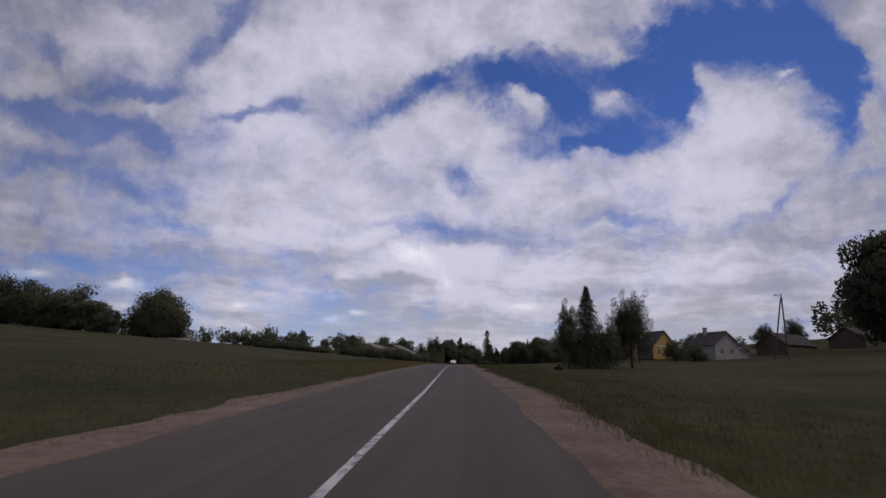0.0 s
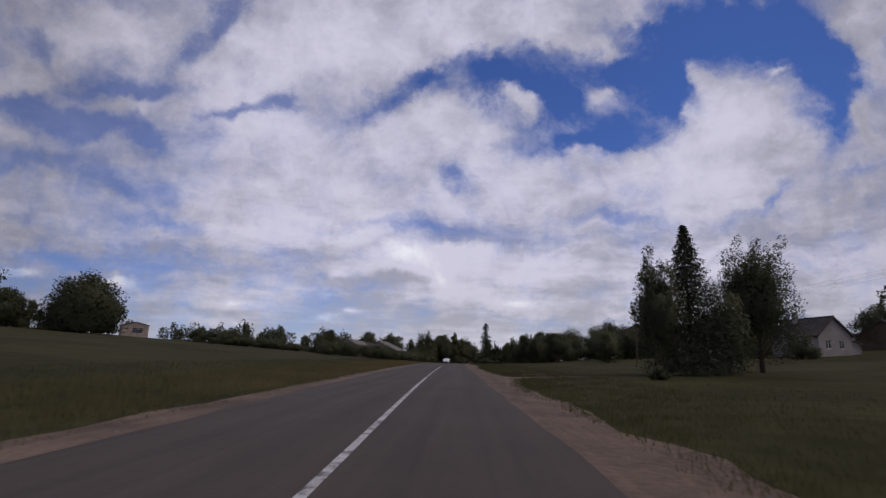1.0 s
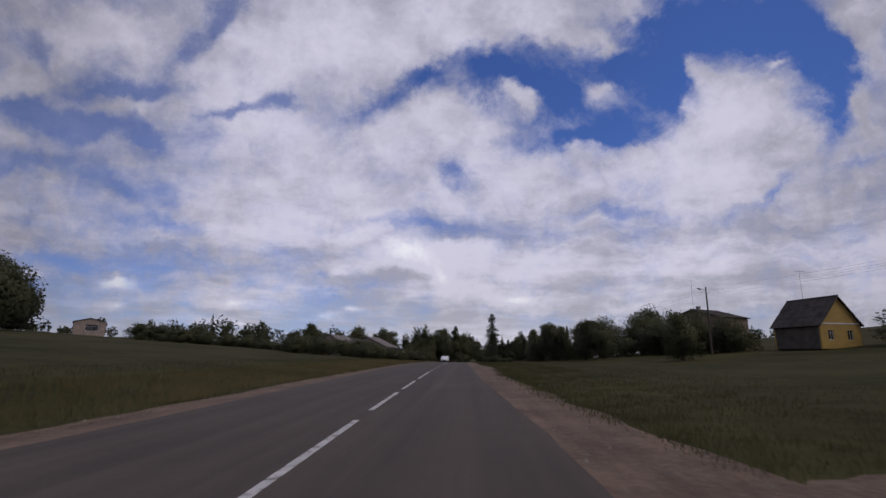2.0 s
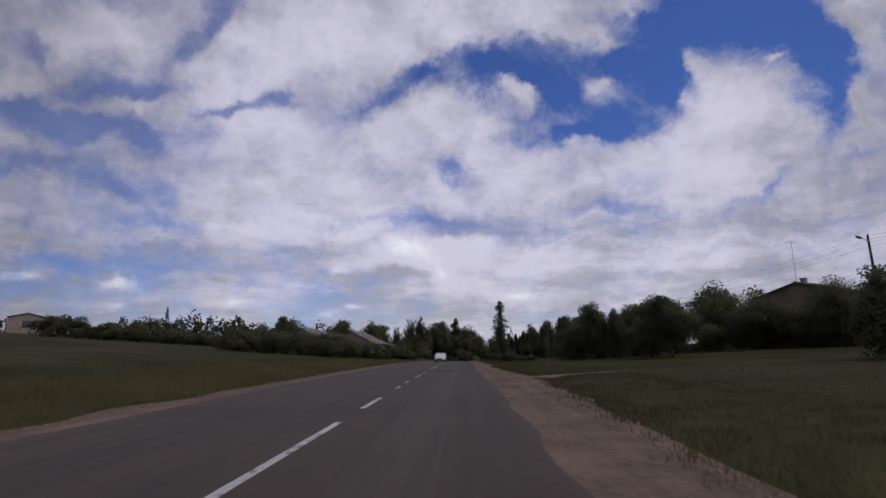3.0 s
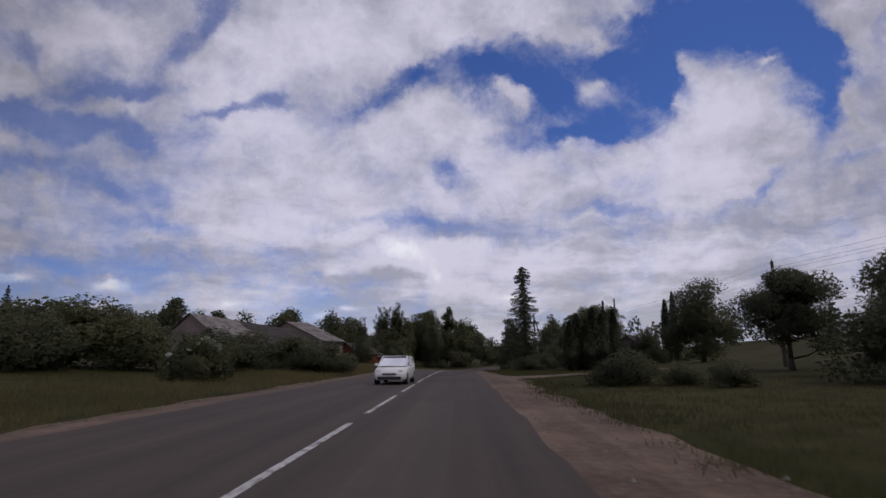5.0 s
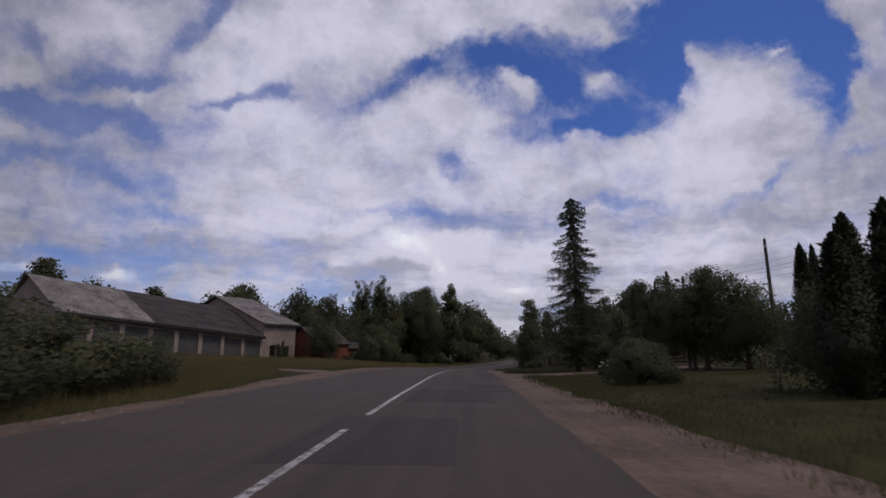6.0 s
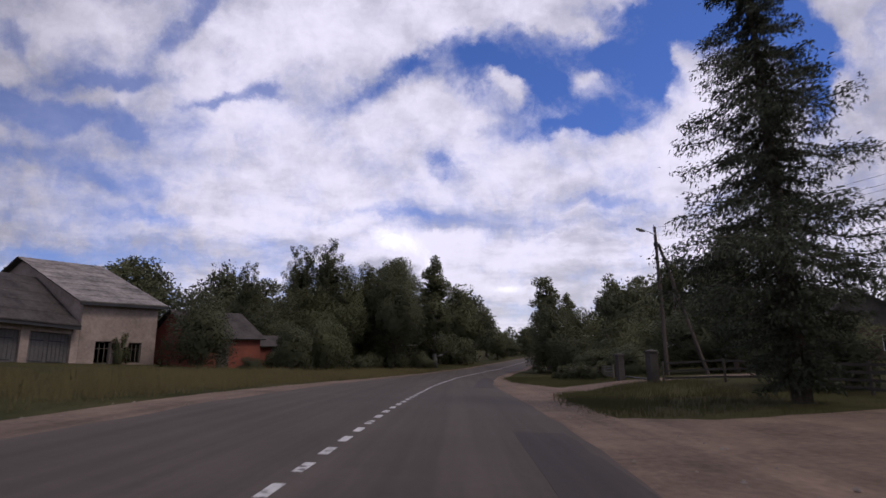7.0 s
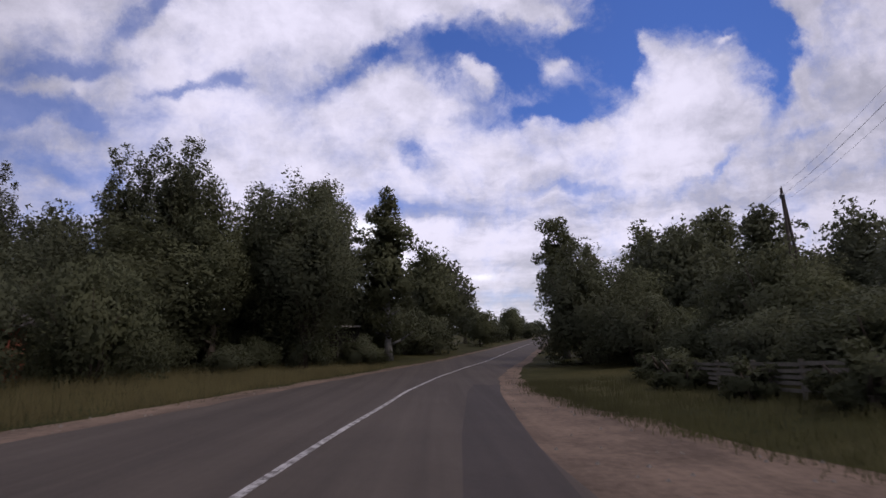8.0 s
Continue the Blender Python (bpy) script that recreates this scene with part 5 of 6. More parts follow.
def brick_barn(label, m, length, depth, eave, ridge, roof_mat):
    """A red brick barn; its long front lies along local x, and its ridge too."""
    ob = thing("barn", m, label, "barn")
    part("wall", Shape().box(0, length, 0, 0.3, -0.4, eave), BRICK_RED, ob)
    part("wall", Shape().box(0, length, depth - 0.3, depth, -0.4, eave), BRICK_RED, ob)
    for xx in (0, length - 0.3):
        part("gable", Shape().add([(xx, 0.3, -0.4), (xx, depth - 0.3, -0.4), (xx, depth - 0.3, eave), (xx, depth / 2, ridge), (xx, 0.3, eave), (xx + 0.3, 0.3, -0.4), (xx + 0.3, depth - 0.3, -0.4), (xx + 0.3, depth - 0.3, eave), (xx + 0.3, depth / 2, ridge), (xx + 0.3, 0.3, eave)],
                                  [(4, 3, 2, 1, 0), (5, 6, 7, 8, 9), (0, 1, 6, 5), (1, 2, 7, 6), (2, 3, 8, 7), (3, 4, 9, 8), (4, 0, 5, 9)]), BRICK_RED, ob)
    for sg in (0, 1):
        ye, yr = (-0.4, depth / 2) if sg == 0 else (depth + 0.4, depth / 2)
        q = [(-0.3, ye, eave - 0.12), (length + 0.3, ye, eave - 0.12), (length + 0.3, yr, ridge + 0.05), (-0.3, yr, ridge + 0.05)]
        part("roof", Shape().slab(q if sg == 0 else q[::-1], 0.09), roof_mat, ob)
    part("lintel", Shape().box(length * 0.3, length * 0.3 + 1.4, -0.03, -0.002, 1.95, 2.15), CONCRETE, ob)
    door = part("door", Shape().box(length * 0.3 + 0.1, length * 0.3 + 1.3, -0.05, -0.004, -0.05, 1.94), WOOD_GREY, ob, "grey plank door")
    part("handle", Shape().box(length * 0.3 + 1.1, length * 0.3 + 1.15, -0.1, -0.051, 0.9, 1.1), DARK_METAL, door)
    return ob


brick_barn("red brick barn with a grey sheet roof behind bushes", YARD @ pose(7.3, -3.0, -2.7), 6.6, 6.5, 2.45, 4.75, SLATE_DARK)
brick_barn("small red brick shed half hidden under trees", YARD @ pose(14.6, -2.2, -3.0), 4.0, 4.0, 2.1, 3.0, SLATE_DARK)

# wooden house by the drive on the other side
gable_house("house", 31.5, 266.5, -30, 8.0, 9.0, 3.0, 6.0, BROWN_BOARD, SLATE_DARK, "brown wooden house with white window frames behind the garden", front=[(1.0, 2.0, 0.9, 2.3), (5.0, 6.0, 0.9, 2.3)], side=[(1.5, 2.5, 0.9, 2.3), (4.5, 5.5, 0.9, 2.3)], gable_mat=WOOD_GREY)


def bus_shelter(x, y, turn):
    z = float(land(x, y)) - 0.05
    ob = thing("bus_shelter", pose(x, y, z, 0, 0, turn), "small grey roadside shelter with a pale flat roof edge", "shelter")
    part("wall", Shape().box(0, 3.4, 1.6, 1.75, -0.2, 3.0), CONCRETE, ob)
    for a in (0.0, 3.25):
        part("wall", Shape().box(a, a + 0.15, 0.2, 1.598, -0.2, 3.0), CONCRETE, ob)
    part("roof", Shape().slab([(-0.2, -0.2, 3.03), (3.6, -0.2, 3.03), (3.6, 1.95, 3.01), (-0.2, 1.95, 3.01)], 0.14), WHITEWASH, ob, "pale flat concrete roof slab")
    part("bench", Shape().box(0.2, 3.2, 1.15, 1.55, 0.42, 0.47).box(0.3, 0.4, 1.2, 1.5, -0.2, 0.42).box(3.0, 3.1, 1.2, 1.5, -0.2, 0.42), WOOD_GREY, ob)


bus_shelter(-11.5, 297.0, 62)

# ---- road markings, patches and side tracks ----


def ribbon(y0, y1, a, b, lift, step=1.0):
    """A thin flat piece lying on the road from y0 to y1 between two offsets."""
    n = max(1, int(math.ceil((y1 - y0) / step)))
    ys = [y0 + (y1 - y0) * k / n for k in range(n + 1)]
    s = Shape()
    strip(s, lambda y: a, lambda y: b, lift, ys, 1)
    m = len(s.v)
    s.v += [(x, y, z - 0.012) for x, y, z in s.v[:m]]
    s.f += [(2 * k, 2 * k + 2, m + 2 * k + 2, m + 2 * k) for k in range(n)] + [(2 * k + 3, 2 * k + 1, m + 2 * k + 1, m + 2 * k + 3) for k in range(n)] + [(1, 0, m, m + 1), (2 * n, 2 * n + 1, m + 2 * n + 1, m + 2 * n)]
    return s


W = 0.065
for a, b in ((-150, 68.5), (200.8, 224.4)):
    part("solid_line", ribbon(a, b, -W, W, 0.006, 1.25), PAINT, road, "solid white centre line, slightly worn")
part("solid_line", ribbon(254.4, 420, -W, W, 0.006, 1.25), PAINT_WORN, road, "solid white centre line, rubbed and patchy")
for a, b in ((70.5, 76.5), (78.5, 84.5), (86.5, 93.0), (95.5, 107.5), (110.0, 113.0), (117.0, 118.2), (125.5, 128.6), (131.0, 132.4), (139.4, 142.3), (144.2, 150.0),
             (152.5, 158.6), (160.6, 166.6), (168.6, 174.6), (176.6, 182.5), (184.4, 189.9), (192.2, 198.6)):
    part("line_dash", ribbon(a, b, -W, W, 0.006, 1.25), PAINT_WORN if 180 < a < 195 or 112 < a < 140 else PAINT, road)
part("line_dash", ribbon(120.3, 121.8, -W, W * 0.4, 0.006), PAINT, road, "faint worn-off dash")
for k in range(24):
    part("short_dash", ribbon(225.3 + 1.2 * k, 225.88 + 1.2 * k, -W - 0.01, W + 0.01, 0.006), PAINT, road)
for y0, y1, a, b, mat, words in ((133.0, 137.5, -0.6, 3.4, PATCH, "darker square asphalt patch"), (86, 172.0, 1.05, 2.15, PALE_PATCH, "paler worn wheel strip"), (146.5, 153.0, 2.3, 2.9, PALE_PATCH, "pale ragged repair"),
                                 (195.8, 200.4, -0.5, 2.0, DARK_PATCH, "dark asphalt patch across the line"), (204, 209.5, 0.4, 3.0, DARK_PATCH, "dark asphalt patch"), (208.5, 213.6, 2.2, 3.9, DARK_PATCH, "dark asphalt patch at the edge"),
                                 (186.0, 190.5, -0.3, 3.5, PATCH, "dark asphalt band"), (252.0, 274.0, 2.35, 3.6, DARK_PATCH, "dark resurfaced edge strip"), (221.0, 232.0, 3.1, 4.2, DARK_PATCH, "dark patched road edge")):
    lift = 0.005 if y0 in (133.0, 208.5) else 0.003
    part("repair_patch", ribbon(y0, y1, a, b, lift, 1.0), mat, road, words)


TRACK_SPOTS = []


def track(name, pts, width, label):
    """A sandy side track over the verge."""
    s = Shape()
    rows = []
    for k, (x, y) in enumerate(pts):
        p, q = Vector(pts[max(0, k - 1)]), Vector(pts[min(len(pts) - 1, k + 1)])
        d = (q - p).normalized()
        n = Vector((-d.y, d.x))
        w = width[k] if isinstance(width, (list, tuple)) else width
        rows.append([Vector((x, y)) + n * w * f for f in (-0.5, -0.25, 0, 0.25, 0.5)])
    fine = []
    for k in range(len(rows) - 1):
        for j in range(6):
            fine.append([a.lerp(b, j / 6) for a, b in zip(rows[k], rows[k + 1])])
    fine.append(rows[-1])
    TRACK_SPOTS.extend((r[2].x, r[2].y, (r[0] - r[4]).length / 2) for r in fine)
    for i, r in enumerate(fine):
        for j, p in enumerate(r):
            e = 0.35 * noise.noise((i * 0.7, j * 3.0, width if not isinstance(width, (list, tuple)) else 1.0)) if j in (0, 4) else 0
            x, y = p.x, p.y + e
            s.v.append((x, y, float(land(x, y)) - (0.014 if j in (0, 4) else 0) - (0.022 if i == 0 else 0)))
    s.f = [(i * 5 + j, i * 5 + j + 1, i * 5 + j + 6, i * 5 + j + 5) for i in range(len(fine) - 1) for j in range(4)]
    return single(name, s, GRAVEL, label, "track", kind="structure", smooth=True)


track("side_track", [(1.4, 69.5), (3.0, 71.0), (5.2, 72.0), (8.0, 72.4)], [3.0, 1.8, 1.0, 0.5], "sandy side track leading over the verge")
track("side_track", [(1.2, 125.5), (2.8, 127.3), (5.2, 129.0), (8.4, 130.4)], [3.0, 1.6, 0.9, 0.5], "sandy side track to the orchard")
track("side_track", [(0.2, 154.5), (1.9, 155.8), (3.6, 156.8), (5.6, 157.3)], [3.0, 1.6, 1.0, 0.5], "worn sandy pull-in at the verge")
track("side_track", [(0.2, 191.5), (2.4, 193.2), (6.0, 195.0), (14.0, 197.0)], [5.0, 4.0, 2.6, 2.0], "sandy side track to a garden")
track("side_track", [(0.2, 230.6), (3.8, 231.0), (9.0, 232.6), (18.0, 238.5)], [9.0, 6.4, 5.2, 4.6], "gravel drive to the garden")
track("side_track", [(-1.0, 249.6), (2.0, 250.3), (4.2, 250.4), (6.5, 250.0), (12.0, 252.0), (22.0, 257.0)], [9.5, 6.2, 3.8, 3.2, 3.0, 3.0], "gravel drive between gateposts")
track("side_track", [(-12.4, 224.0), (-15.0, 222.6), (-20.0, 221.6), (-31.0, 221.0)], [6.0, 2.6, 1.7, 1.4], "gravel entry to the garage yard")

# ---- poles and wires ----


def pole(x, y, top, brace=None, lamp=None, label="weathered wooden power pole with insulators", arms=2, arm_turn=60):
    """A wooden power pole: shaft, insulator pegs; perhaps a leaning brace and a street lamp on an arm."""
    z = float(land(x, y))
    h = top - z
    ob = thing("power_pole", pose(x, y, z), label, "power pole", "power poles along the road")
    part("shaft", Shape().path([(0, 0, -0.4), (0.02, 0, h * 0.5), (0, 0, h)], [0.15, 0.125, 0.095], 10), WOOD_POLE, ob)
    d = Vector((math.cos(radians(arm_turn)), math.sin(radians(arm_turn)), 0))
    for k in range(4):
        s = 1 if k % 2 else -1
        zz = h - 0.12 - 0.3 * k
        peg = part("hook", Shape().path([Vector((0, 0, zz)) + d * s * 0.08, Vector((0, 0, zz)) + d * s * 0.26, Vector((0, 0, zz + 0.12)) + d * s * 0.28], [0.014, 0.014, 0.014], 6), DARK_METAL, ob)
        part("insulator", Shape().tube(Vector((0, 0, zz + 0.10)) + d * s * 0.28, Vector((0, 0, zz + 0.22)) + d * s * 0.28, 0.05, 0.035, 8), CERAMIC, peg)
    if brace:
        bx, by, bz = brace
        g = float(land(x + bx, y + by)) - z - 0.3
        part("brace", Shape().path([(bx, by, g), (bx * 0.06, by * 0.06, h - bz)], [0.13, 0.10], 10), WOOD_POLE, ob, "leaning wooden brace pole")
        part("band", Shape().tube((0, 0, h - bz - 0.2), (0, 0, h - bz + 0.1), 0.17, 0.17, 10), DARK_METAL, ob)
    if lamp:
        ax, ay = lamp
        arm = part("lamp_arm", Shape().path([(0, 0, h - 0.65), (ax * 0.5, ay * 0.5, h - 0.45), (ax, ay, h - 0.35)], [0.03, 0.028, 0.025], 8), LAMP_METAL, ob)
        n = Vector((ax, ay, 0)).normalized()
        c = Vector((ax, ay, h - 0.33)) + n * 0.35
        turn_ = math.degrees(math.atan2(n.y, n.x))
        head = Shape().ball((0, 0, 0), 0.42, (1, 0.42, 0.26), 8, 12).turned(pose(c.x, c.y, c.z, 0, -12, turn_))
        part("lamp_head", head, LAMP_METAL, arm, "grey cobra-head street lamp", True)
        part("lens", Shape().ball((0, 0, -0.05), 0.28, (1, 0.5, 0.3), 6, 10).turned(pose(c.x, c.y, c.z, 0, -12, turn_)), CERAMIC, arm)
    return Vector((x, y, top - 0.2))


tops = [pole(53.3, 91.0, 14.3, (-1.9, 0.8, 0.9), (-0.8, -0.3)), pole(35.1, 145.0, 12.7, None, (-0.9, -0.4)), pole(18.2, 190.7, 8.4),
        pole(14.1, 231.5, 7.7, None, (-0.5, -0.5), "power pole with short thick cross arm among trees"), pole(11.1, 258.5, 10.3, (3.0, 0.2, 1.3), (-0.9, -0.35), "wooden pole with leaning brace and grey street lamp"),
        pole(24.0, 287.0, 10.9, (1.4, 0.6, 0.6)), pole(36.0, 345.0, 10.1)]
pole(17.5, 225.5, 9.6)
# the thick cross arm
x, y = 14.1, 231.5
part("cross_arm", Shape().tube((-0.5, 0.1, -1.1), (0.5, -0.1, -0.95), 0.15, 0.15, 10).ball((-0.5, 0.1, -1.1), 0.2).ball((0.5, -0.1, -0.95), 0.2).turned(pose(0, 0, 7.7 - float(land(x, y)))), DARK_METAL, scene.objects["power_pole.003"], "thick dark cross arm")


def wires():
    for a, b in zip(tops, tops[1:]):
        for k in range(4):
            off = Vector(((0.28 if k % 2 else -0.28) * 0.6, 0, 0.1 - 0.3 * k))
            n = 14
            span = (b - a).length
            pts = [a.lerp(b, j / n) + off - Vector((0, 0, 4 * (0.016 * span) * (j / n) * (1 - j / n))) for j in range(n + 1)]
            single("power_line", Shape().path(pts, [0.0065] * (n + 1), 4), WIRE, "thin slack overhead power line between poles", "power line", "power lines")


wires()


def mast(x, y, base, top, label):
    ob = thing("antenna", pose(x, y, base), label, "antenna", "roof antennas")
    h = top - base
    part("mast", Shape().tube((0, 0, -0.3), (0, 0, h), 0.025, 0.02, 6), WIRE, ob)
    boom = part("boom", Shape().tube((-0.7, 0, h - 0.1), (0.7, 0, h - 0.1), 0.012, 0.012, 5), WIRE, ob)
    for k in range(6):
        part("rod", Shape().tube((-0.65 + 0.26 * k, -0.4, h - 0.1), (-0.65 + 0.26 * k, 0.4, h - 0.1), 0.007, 0.007, 4), WIRE, boom)


mast(50.0, 146.0, 9.6, 15.4, "thin television antenna mast on the yellow house")
mast(43.6, 169.6, 10.0, 17.4, "thin tall television antenna beside a chimney")

# ---- gateposts and fences ----


def gatepost(x, y, h, w, turn, label):
    z = float(land(x, y))
    ob = thing("gatepost", pose(x, y, z, 0, 0, turn), label, "gatepost", "gateposts at the drive")
    part("post", Shape().box(-w / 2, w / 2, -w / 2, w / 2, -0.4, h), CONCRETE, ob)
    part("cap", Shape().box(-w / 2 - 0.04, w / 2 + 0.04, -w / 2 - 0.04, w / 2 + 0.04, h, h + 0.07).add([(-w / 2, -w / 2, h + 0.07), (w / 2, -w / 2, h + 0.07), (w / 2, w / 2, h + 0.07), (-w / 2, w / 2, h + 0.07), (0, 0, h + 0.16)], [(0, 1, 4), (1, 2, 4), (2, 3, 4), (3, 0, 4)]), CONCRETE, ob)


gatepost(5.85, 247.0, 1.45, 0.42, 12, "grey concrete gatepost beside the gravel drive")
gatepost(5.75, 251.8, 1.4, 0.36, 12, "narrow grey concrete gatepost beside the gravel drive")
bar = thing("gate_bar", pose(6.1, 247.2, float(land(6.1, 247.2)) + 0.12), "black pipe lying low across the open gateway", "pipe")
part("pipe", Shape().path([(0, 0.1, 0), (-0.1, 2.2, -0.07), (-0.15, 4.3, -0.1)], [0.05, 0.05, 0.05], 8), DARK_METAL, bar)


def fence(pts, rails, label, height=1.05, step=2.4, mat=None):
    """Posts and horizontal boards along a line over the ground."""
    mat = mat or WOOD_GREY
    ob = thing("fence", pose(0, 0, 0), label, "fence", "garden fences")
    for (xa, ya), (xb, yb) in zip(pts, pts[1:]):
        n = max(1, round(math.hypot(xb - xa, yb - ya) / step))
        q = [Vector((xa + (xb - xa) * k / n, ya + (yb - ya) * k / n, 0)) for k in range(n + 1)]
        for p in q:
            p.z = float(land(p.x, p.y))
        d = (q[1] - q[0])
        d.z = 0
        d.normalize()
        side = Vector((-d.y, d.x, 0))
        for p in q[:-1]:
            part("post", Shape().tube(p - Vector((0, 0, 0.3)), p + Vector((0, 0, height + 0.05)), 0.06, 0.055, 7), mat, ob)
        for a, b in zip(q, q[1:]):
            for r in range(rails):
                zz = 0.18 + (height - 0.25) * r / max(1, rails - 1) + random.uniform(-0.015, 0.015)
                s0 = side * 0.062
                u = Vector((0, 0, 0.045))
                c, e = a + Vector((0, 0, zz)) + s0, b + Vector((0, 0, zz + random.uniform(-0.03, 0.03))) + s0
                part("board", Shape().slab([c - u, e - u, e + u, c + u], 0.022), mat, ob)


fence([(6.0, 254.0), (5.9, 258.0), (5.7, 262.0), (5.9, 266.0), (7.0, 272.0)], 5, "pale weathered horizontal board fence under garden bushes", 0.85, mat=FENCE_WOOD)
fence([(6.2, 246.6), (10.5, 243.5), (17.0, 243.5), (27.0, 255.0)], 3, "weathered wooden rail fence in front of the garden", 0.95)
fence([(9.5, 226.0), (9.8, 236.0), (8.5, 242.0)], 4, "grey plank fence in the shade of the spruce", 1.0)

dish = thing("satellite_dish", pose(16.4, 271.0, float(land(16.4, 271.0))), "round white satellite dish on a thin post", "satellite dish")
part("mast", Shape().tube((0, 0, -0.3), (0, 0, 2.5), 0.03, 0.03, 7), DARK_METAL, dish)
part("dish", Shape().ball((0, -0.1, 2.5), 0.42, (1, 0.18, 1), 8, 14), CERAMIC, dish)

# ---- the oncoming car ----


def lofted(rows):
    """A closed skin through cross-sections of equal point counts."""
    s = Shape()
    n = len(rows[0])
    s.v = [tuple(p) for r in rows for p in r]
    for i in range(len(rows) - 1):
        for k in range(n):
            s.f.append((i * n + k, i * n + (k + 1) % n, (i + 1) * n + (k + 1) % n, (i + 1) * n + k))
    s.f += [tuple(range(n - 1, -1, -1)), tuple(range((len(rows) - 1) * n, len(rows) * n))]
    return s


def car(x, y, turn):
    """A small white hatchback; local +y is its front, x across."""
    z = float(road_at(y, x - line_x(y)))
    ob = thing("car", pose(x, y, z, 0, 0, turn), "white small hatchback car on the oncoming lane", "car")

    def section(yy, half, low, high, belt):
        return [(-half * 0.9, yy, low), (half * 0.9, yy, low), (half, yy, low + 0.14), (half, yy, belt), (half * 0.93, yy, high), (-half * 0.93, yy, high), (-half, yy, belt), (-half, yy, low + 0.14)]

    body = lofted([section(-1.95, 0.74, 0.34, 0.84, 0.7), section(-1.85, 0.82, 0.24, 0.94, 0.8), section(-1.3, 0.85, 0.2, 0.97, 0.86), section(0.3, 0.85, 0.2, 0.95, 0.84), section(1.0, 0.85, 0.2, 0.90, 0.8), section(1.6, 0.83, 0.22, 0.80, 0.68), section(1.88, 0.78, 0.24, 0.68, 0.56), section(1.97, 0.68, 0.3, 0.56, 0.48)])
    shell = part("body", body, CAR_PAINT, ob, "", True)

    def roof_row(yy, half, zz, tuck):
        return [(-half, yy, 0.92), (half, yy, 0.92), (half * tuck, yy, zz), (-half * tuck, yy, zz)]

    part("cabin_glass", lofted([roof_row(-1.82, 0.74, 0.94, 0.95), roof_row(-1.45, 0.78, 1.36, 0.84), roof_row(0.25, 0.78, 1.40, 0.82), roof_row(1.05, 0.76, 0.93, 0.95)]), TINTED, ob)
    cabin = part("interior", Shape().box(-0.6, 0.6, -1.35, 0.75, 0.86, 0.97), PLASTIC, ob, "dark seats and dashboard")
    for sx in (-0.33, 0.33):
        for sy in (-0.9, 0.05):
            part("seat_back", Shape().box(sx - 0.22, sx + 0.22, sy - 0.07, sy + 0.05, 0.971, 1.2).box(sx - 0.11, sx + 0.11, sy - 0.05, sy + 0.03, 1.201, 1.33), PLASTIC, cabin)
    part("roof", Shape().slab([(-0.66, -1.5, 1.39), (0.66, -1.5, 1.39), (0.64, 0.3, 1.42), (-0.64, 0.3, 1.42)], 0.045), CAR_PAINT, ob)
    for s in (-1, 1):
        part("windscreen_pillar", Shape().path([(s * 0.65, 0.28, 1.42), (s * 0.76, 1.06, 0.92)], [0.04, 0.045], 6), CAR_PAINT, ob)
        part("rear_pillar", Shape().path([(s * 0.66, -1.45, 1.40), (s * 0.76, -1.84, 0.92)], [0.06, 0.07], 6), CAR_PAINT, ob)
        part("door_pillar", Shape().path([(s * 0.66, -0.45, 1.41), (s * 0.80, -0.45, 0.92)], [0.035, 0.04], 6), CAR_PAINT, ob)
        part("mirror", Shape().ball((s * 0.93, 0.72, 0.99), 0.11, (1, 0.6, 0.75), 6, 10), CAR_PAINT, ob)
        part("headlight", Shape().ball((s * 0.58, 1.80, 0.66), 0.16, (1.15, 0.7, 0.62), 6, 12), HEADLAMP, ob, "clear headlamp lens")
        part("fog_light", Shape().ball((s * 0.56, 1.93, 0.36), 0.07, (1, 0.5, 1), 6, 10), HEADLAMP, ob)
        for yy in (-1.25, 1.22):
            tyre = part("wheel", Shape().tube((s * 0.66, yy, 0.3), (s * 0.86, yy, 0.3), 0.3, 0.3, 20), TYRE, ob, "black tyre on a silver rim")
            part("rim", Shape().tube((s * 0.855, yy, 0.3), (s * 0.868, yy, 0.3), 0.19, 0.18, 14), LAMP_METAL, tyre)
    part("grille", Shape().box(-0.36, 0.36, 1.93, 1.985, 0.50, 0.58), PLASTIC, ob)
    part("lower_grille", Shape().box(-0.60, 0.60, 1.90, 1.995, 0.27, 0.42), PLASTIC, ob)
    part("number_plate", Shape().box(-0.26, 0.26, 1.99, 2.005, 0.42, 0.49), WHITE_FRAME, ob, "plain white number plate")
    for k in range(5):
        part("plate_bar", Shape().box(-0.2 + 0.085 * k, -0.15 + 0.085 * k, 2.006, 2.009, 0.435, 0.475), PLASTIC, scene.objects["number_plate"])


car(-6.75, 184.0, 178)

# ---- distant woods and rough grass ----


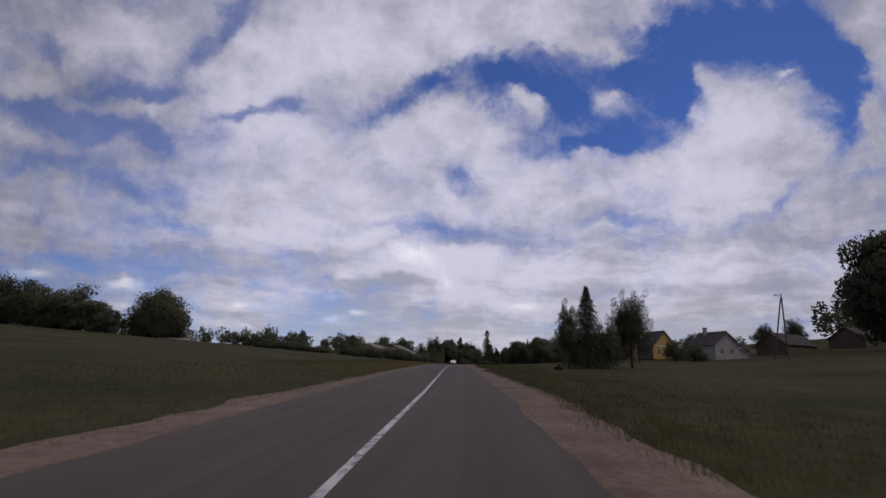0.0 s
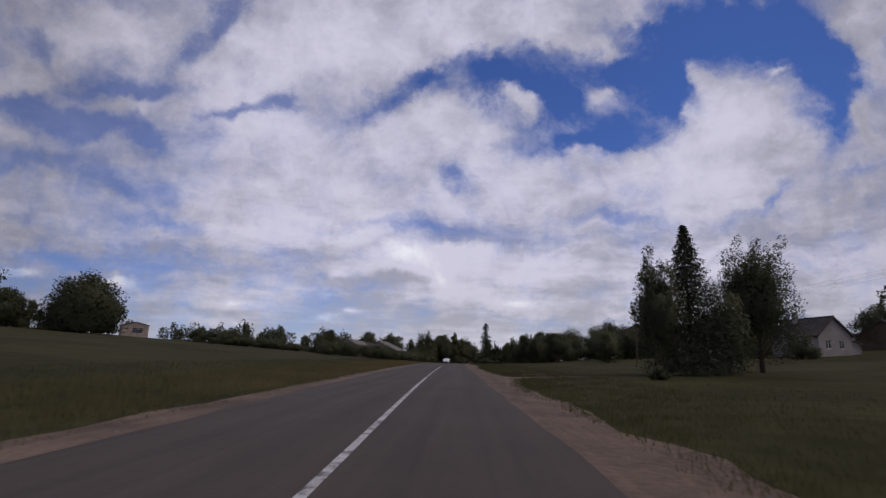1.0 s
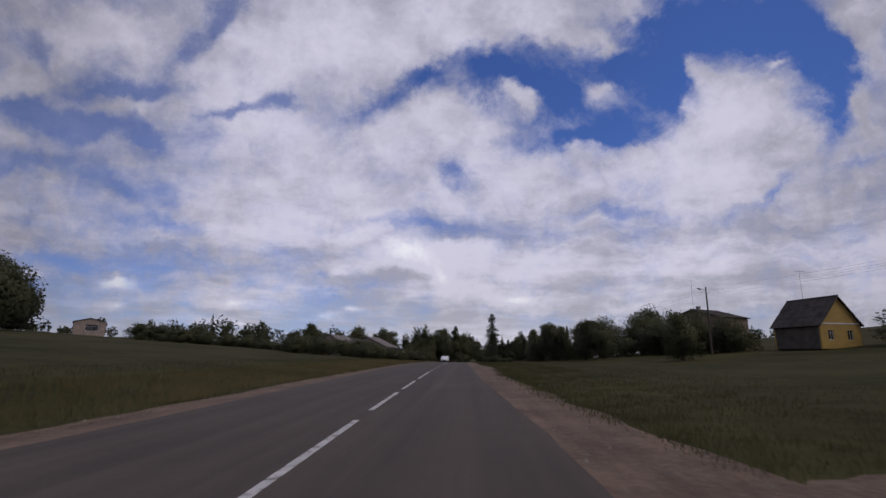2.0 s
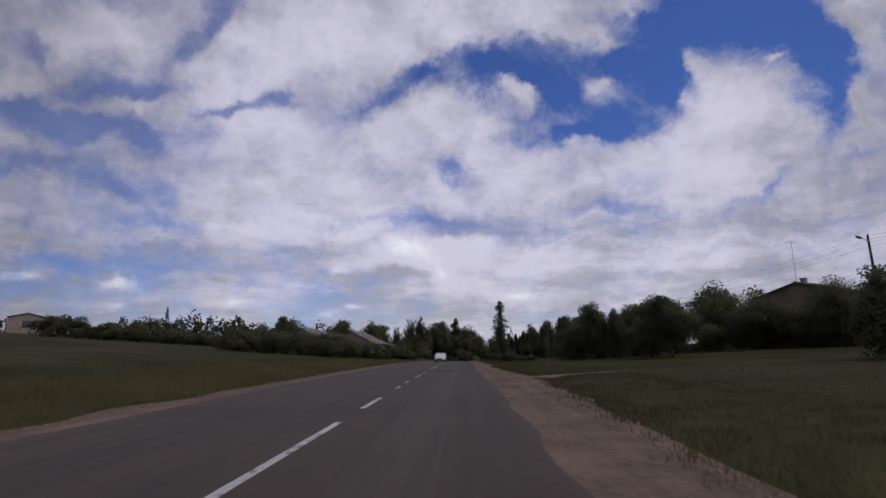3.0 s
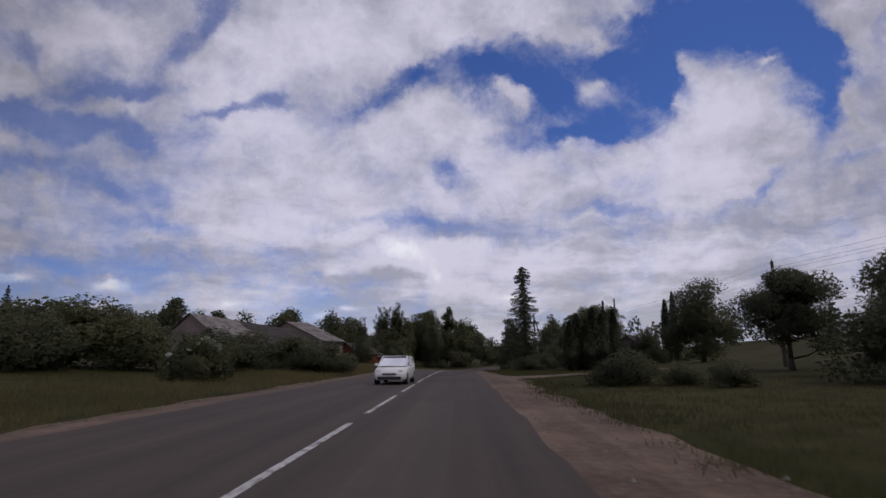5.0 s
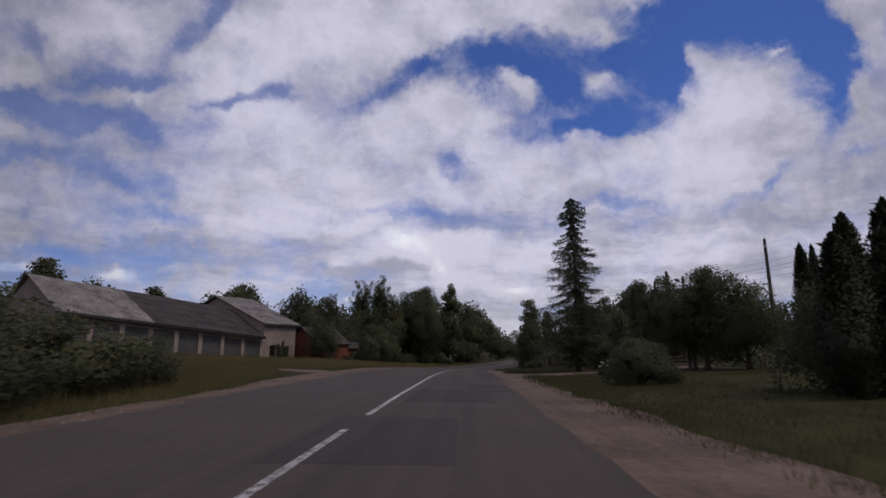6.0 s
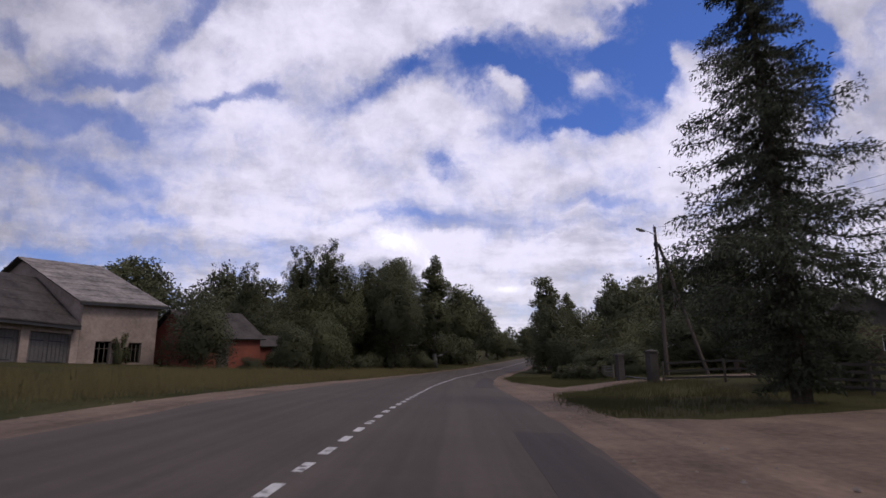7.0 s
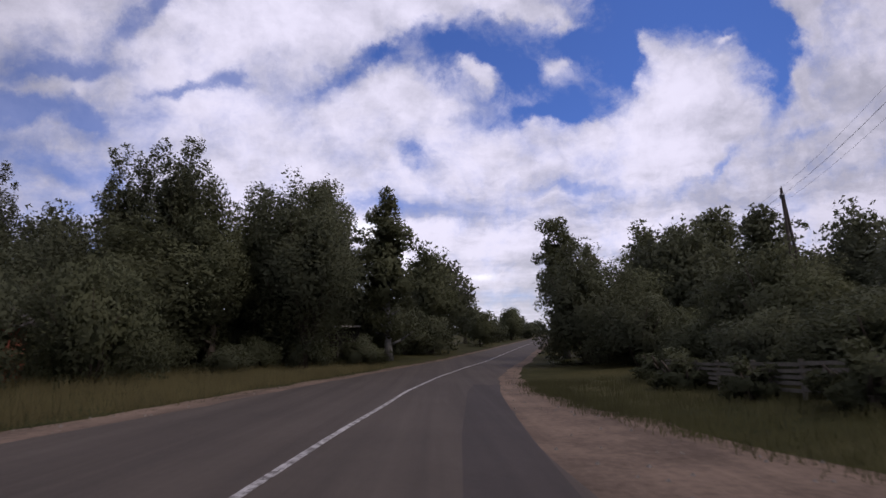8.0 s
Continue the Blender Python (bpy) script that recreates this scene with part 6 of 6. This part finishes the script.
def far_woods():
    rng = np.random.default_rng(91)
    pts = []
    for x0, y0, x1, y1, h, n in ((-420, 330, -90, 470, 13, 60), (-160, 330, -20, 420, 13.5, 36), (-30, 420, 15, 520, 14, 18), (60, 380, 330, 420, 15, 50), (120, 180, 330, 330, 12, 46), (-420, 60, -250, 330, 13, 46), (30, 520, 120, 620, 10, 24)):
        for k in range(n):
            f = (k + rng.random()) / n
            x, y = x0 + (x1 - x0) * f + rng.normal() * 6, y0 + (y1 - y0) * f + rng.normal() * 8
            hh, w = h * rng.uniform(0.65, 1.25), rng.uniform(6, 11)
            z = float(land(x, y))
            m = 190
            d = rng.normal(size=(m, 3))
            d /= np.linalg.norm(d, axis=1, keepdims=True)
            r = rng.uniform(0.5, 1.0, (m, 1))
            p = d * r * np.array([w / 2, w / 2, hh * 0.5]) + np.array([x, y, z + hh * 0.5])
            pts.append(p)
    v, f = leaf_cards(np.concatenate(pts), 1.5, rng, 0.2, 0.1)
    tagged(new("far_woods", cards_mesh("far_woods", v, f, LEAF_DARK)), "distant dark woods and bushes along the horizon", "woods", kind="stuff")


def rough_grass():
    """Blades of grass on the verges, thickest beside the road."""
    rng = np.random.default_rng(92)
    n = 120000
    y = rng.uniform(-4, 292, n)
    left = rng.random(n) < 0.5
    reach = rng.random(n) ** 1.7 * 12
    across = np.where(left, left_gravel(y) + 0.45 - reach, right_gravel(y) - 0.45 + reach)
    x = line_x(y) + across
    free = np.ones(n, bool)
    for tx, ty, tr in TRACK_SPOTS:
        free &= (x - tx) ** 2 + (y - ty) ** 2 > (0.92 * tr) ** 2
    x, y, left, reach, n = x[free], y[free], left[free], reach[free], int(free.sum())
    z = land(x, y)
    tall = np.where(left, 0.13, 0.055) * rng.uniform(0.4, 1.5, n) * np.clip(0.35 + reach / 4, 0.35, 1.2)
    ang = rng.uniform(-1.5, 1.5, n)
    w = rng.uniform(0.004, 0.010, n) * (1 + reach / 12)
    lean = rng.normal(size=(n, 2)) * 0.4 * tall[:, None]
    dx, dy = np.cos(ang) * w, np.sin(ang) * w
    v = np.stack([np.stack([x - dx, y - dy, z - 0.03], 1), np.stack([x + dx, y + dy, z - 0.03], 1), np.stack([x + lean[:, 0], y + lean[:, 1], z + tall], 1)], 1).reshape(-1, 3)
    tagged(new("rough_grass", cards_mesh("rough_grass", v, np.arange(3 * n).reshape(-1, 3), BLADE, lawn=True)), "uneven green and yellowed verge grass blades", "grass", kind="stuff")


def tufted_grass(name, seed, ty, tx, spread, low, high, mat, label):
    """Grass in loose tufts, kept off the side tracks."""
    rng = np.random.default_rng(seed)
    n = len(ty) * 22
    x = np.repeat(tx, 22) + rng.normal(size=n) * spread
    y = np.repeat(ty, 22) + rng.normal(size=n) * spread
    free = np.ones(n, bool)
    for sx, sy, sr in TRACK_SPOTS:
        free &= (x - sx) ** 2 + (y - sy) ** 2 > sr ** 2
    x, y = x[free], y[free]
    n = len(x)
    z = land(x, y)
    tall = rng.uniform(low, high, n) * np.where(y > 206, 1.0, 0.6)
    ang = rng.uniform(-1.5, 1.5, n)
    w = rng.uniform(0.005, 0.012, n)
    lean = rng.normal(size=(n, 2)) * 0.3 * tall[:, None]
    dx, dy = np.cos(ang) * w, np.sin(ang) * w
    v = np.stack([np.stack([x - dx, y - dy, z - 0.03], 1), np.stack([x + dx, y + dy, z - 0.03], 1), np.stack([x + lean[:, 0], y + lean[:, 1], z + tall], 1)], 1).reshape(-1, 3)
    tagged(new(name, cards_mesh(name, v, np.arange(3 * n).reshape(-1, 3), mat, lawn=True)), label, "grass", kind="stuff")


def verge_tufts():
    """Yellowed tufts on the left verge, tallest before the garages; green ones along the right."""
    rng = np.random.default_rng(93)
    ty = np.concatenate([rng.uniform(206, 288, 2600), rng.uniform(40, 206, 3000)])
    tx = line_x(ty) + left_gravel(ty) - 0.4 - rng.random(5600) ** 1.2 * np.where(ty > 206, 9.0, 6.0)
    tufted_grass("dry_grass", 94, ty, tx, 0.28, 0.2, 0.62, DRY_BLADE, "tall yellowed grass tufts on the verge")
    ty = np.concatenate([rng.uniform(238, 275, 1500), rng.uniform(2, 238, 4300)])
    tx = line_x(ty) + right_gravel(ty) - 0.1 + rng.random(5800) ** 1.9 * 6.5 + rng.normal(size=5800) * 0.22
    tufted_grass("green_grass", 95, ty, tx, 0.24, 0.08, 0.27, BLADE, "lush green grass tufts along the gravel edge")


def loose_stones():
    rng = random.Random(4)
    s = Shape()
    for k in range(1500):
        y = rng.uniform(2, 285)
        right = rng.random() < 0.7
        across = rng.uniform(float(right_edge(y)) + 0.1, float(right_gravel(y))) if right else rng.uniform(float(left_gravel(y)), float(left_edge(y)) - 0.1)
        x = float(line_x(y)) + across
        z = float(road_at(y, across)) - 0.01
        r = rng.uniform(0.015, 0.05)
        a = rng.uniform(0, 6.28)
        c, e = math.cos(a) * r, math.sin(a) * r
        s.add([(x + c, y + e, z), (x - e, y + c, z), (x - c, y - e, z), (x + e, y - c, z), (x + 0.2 * r, y, z + r * 1.1)], [(0, 1, 4), (1, 2, 4), (2, 3, 4), (3, 0, 4)])
    single("loose_stones", s, STONE, "scattered small pale stones on the gravel shoulder", "stones", kind="stuff")


far_woods()
rough_grass()
verge_tufts()
loose_stones()
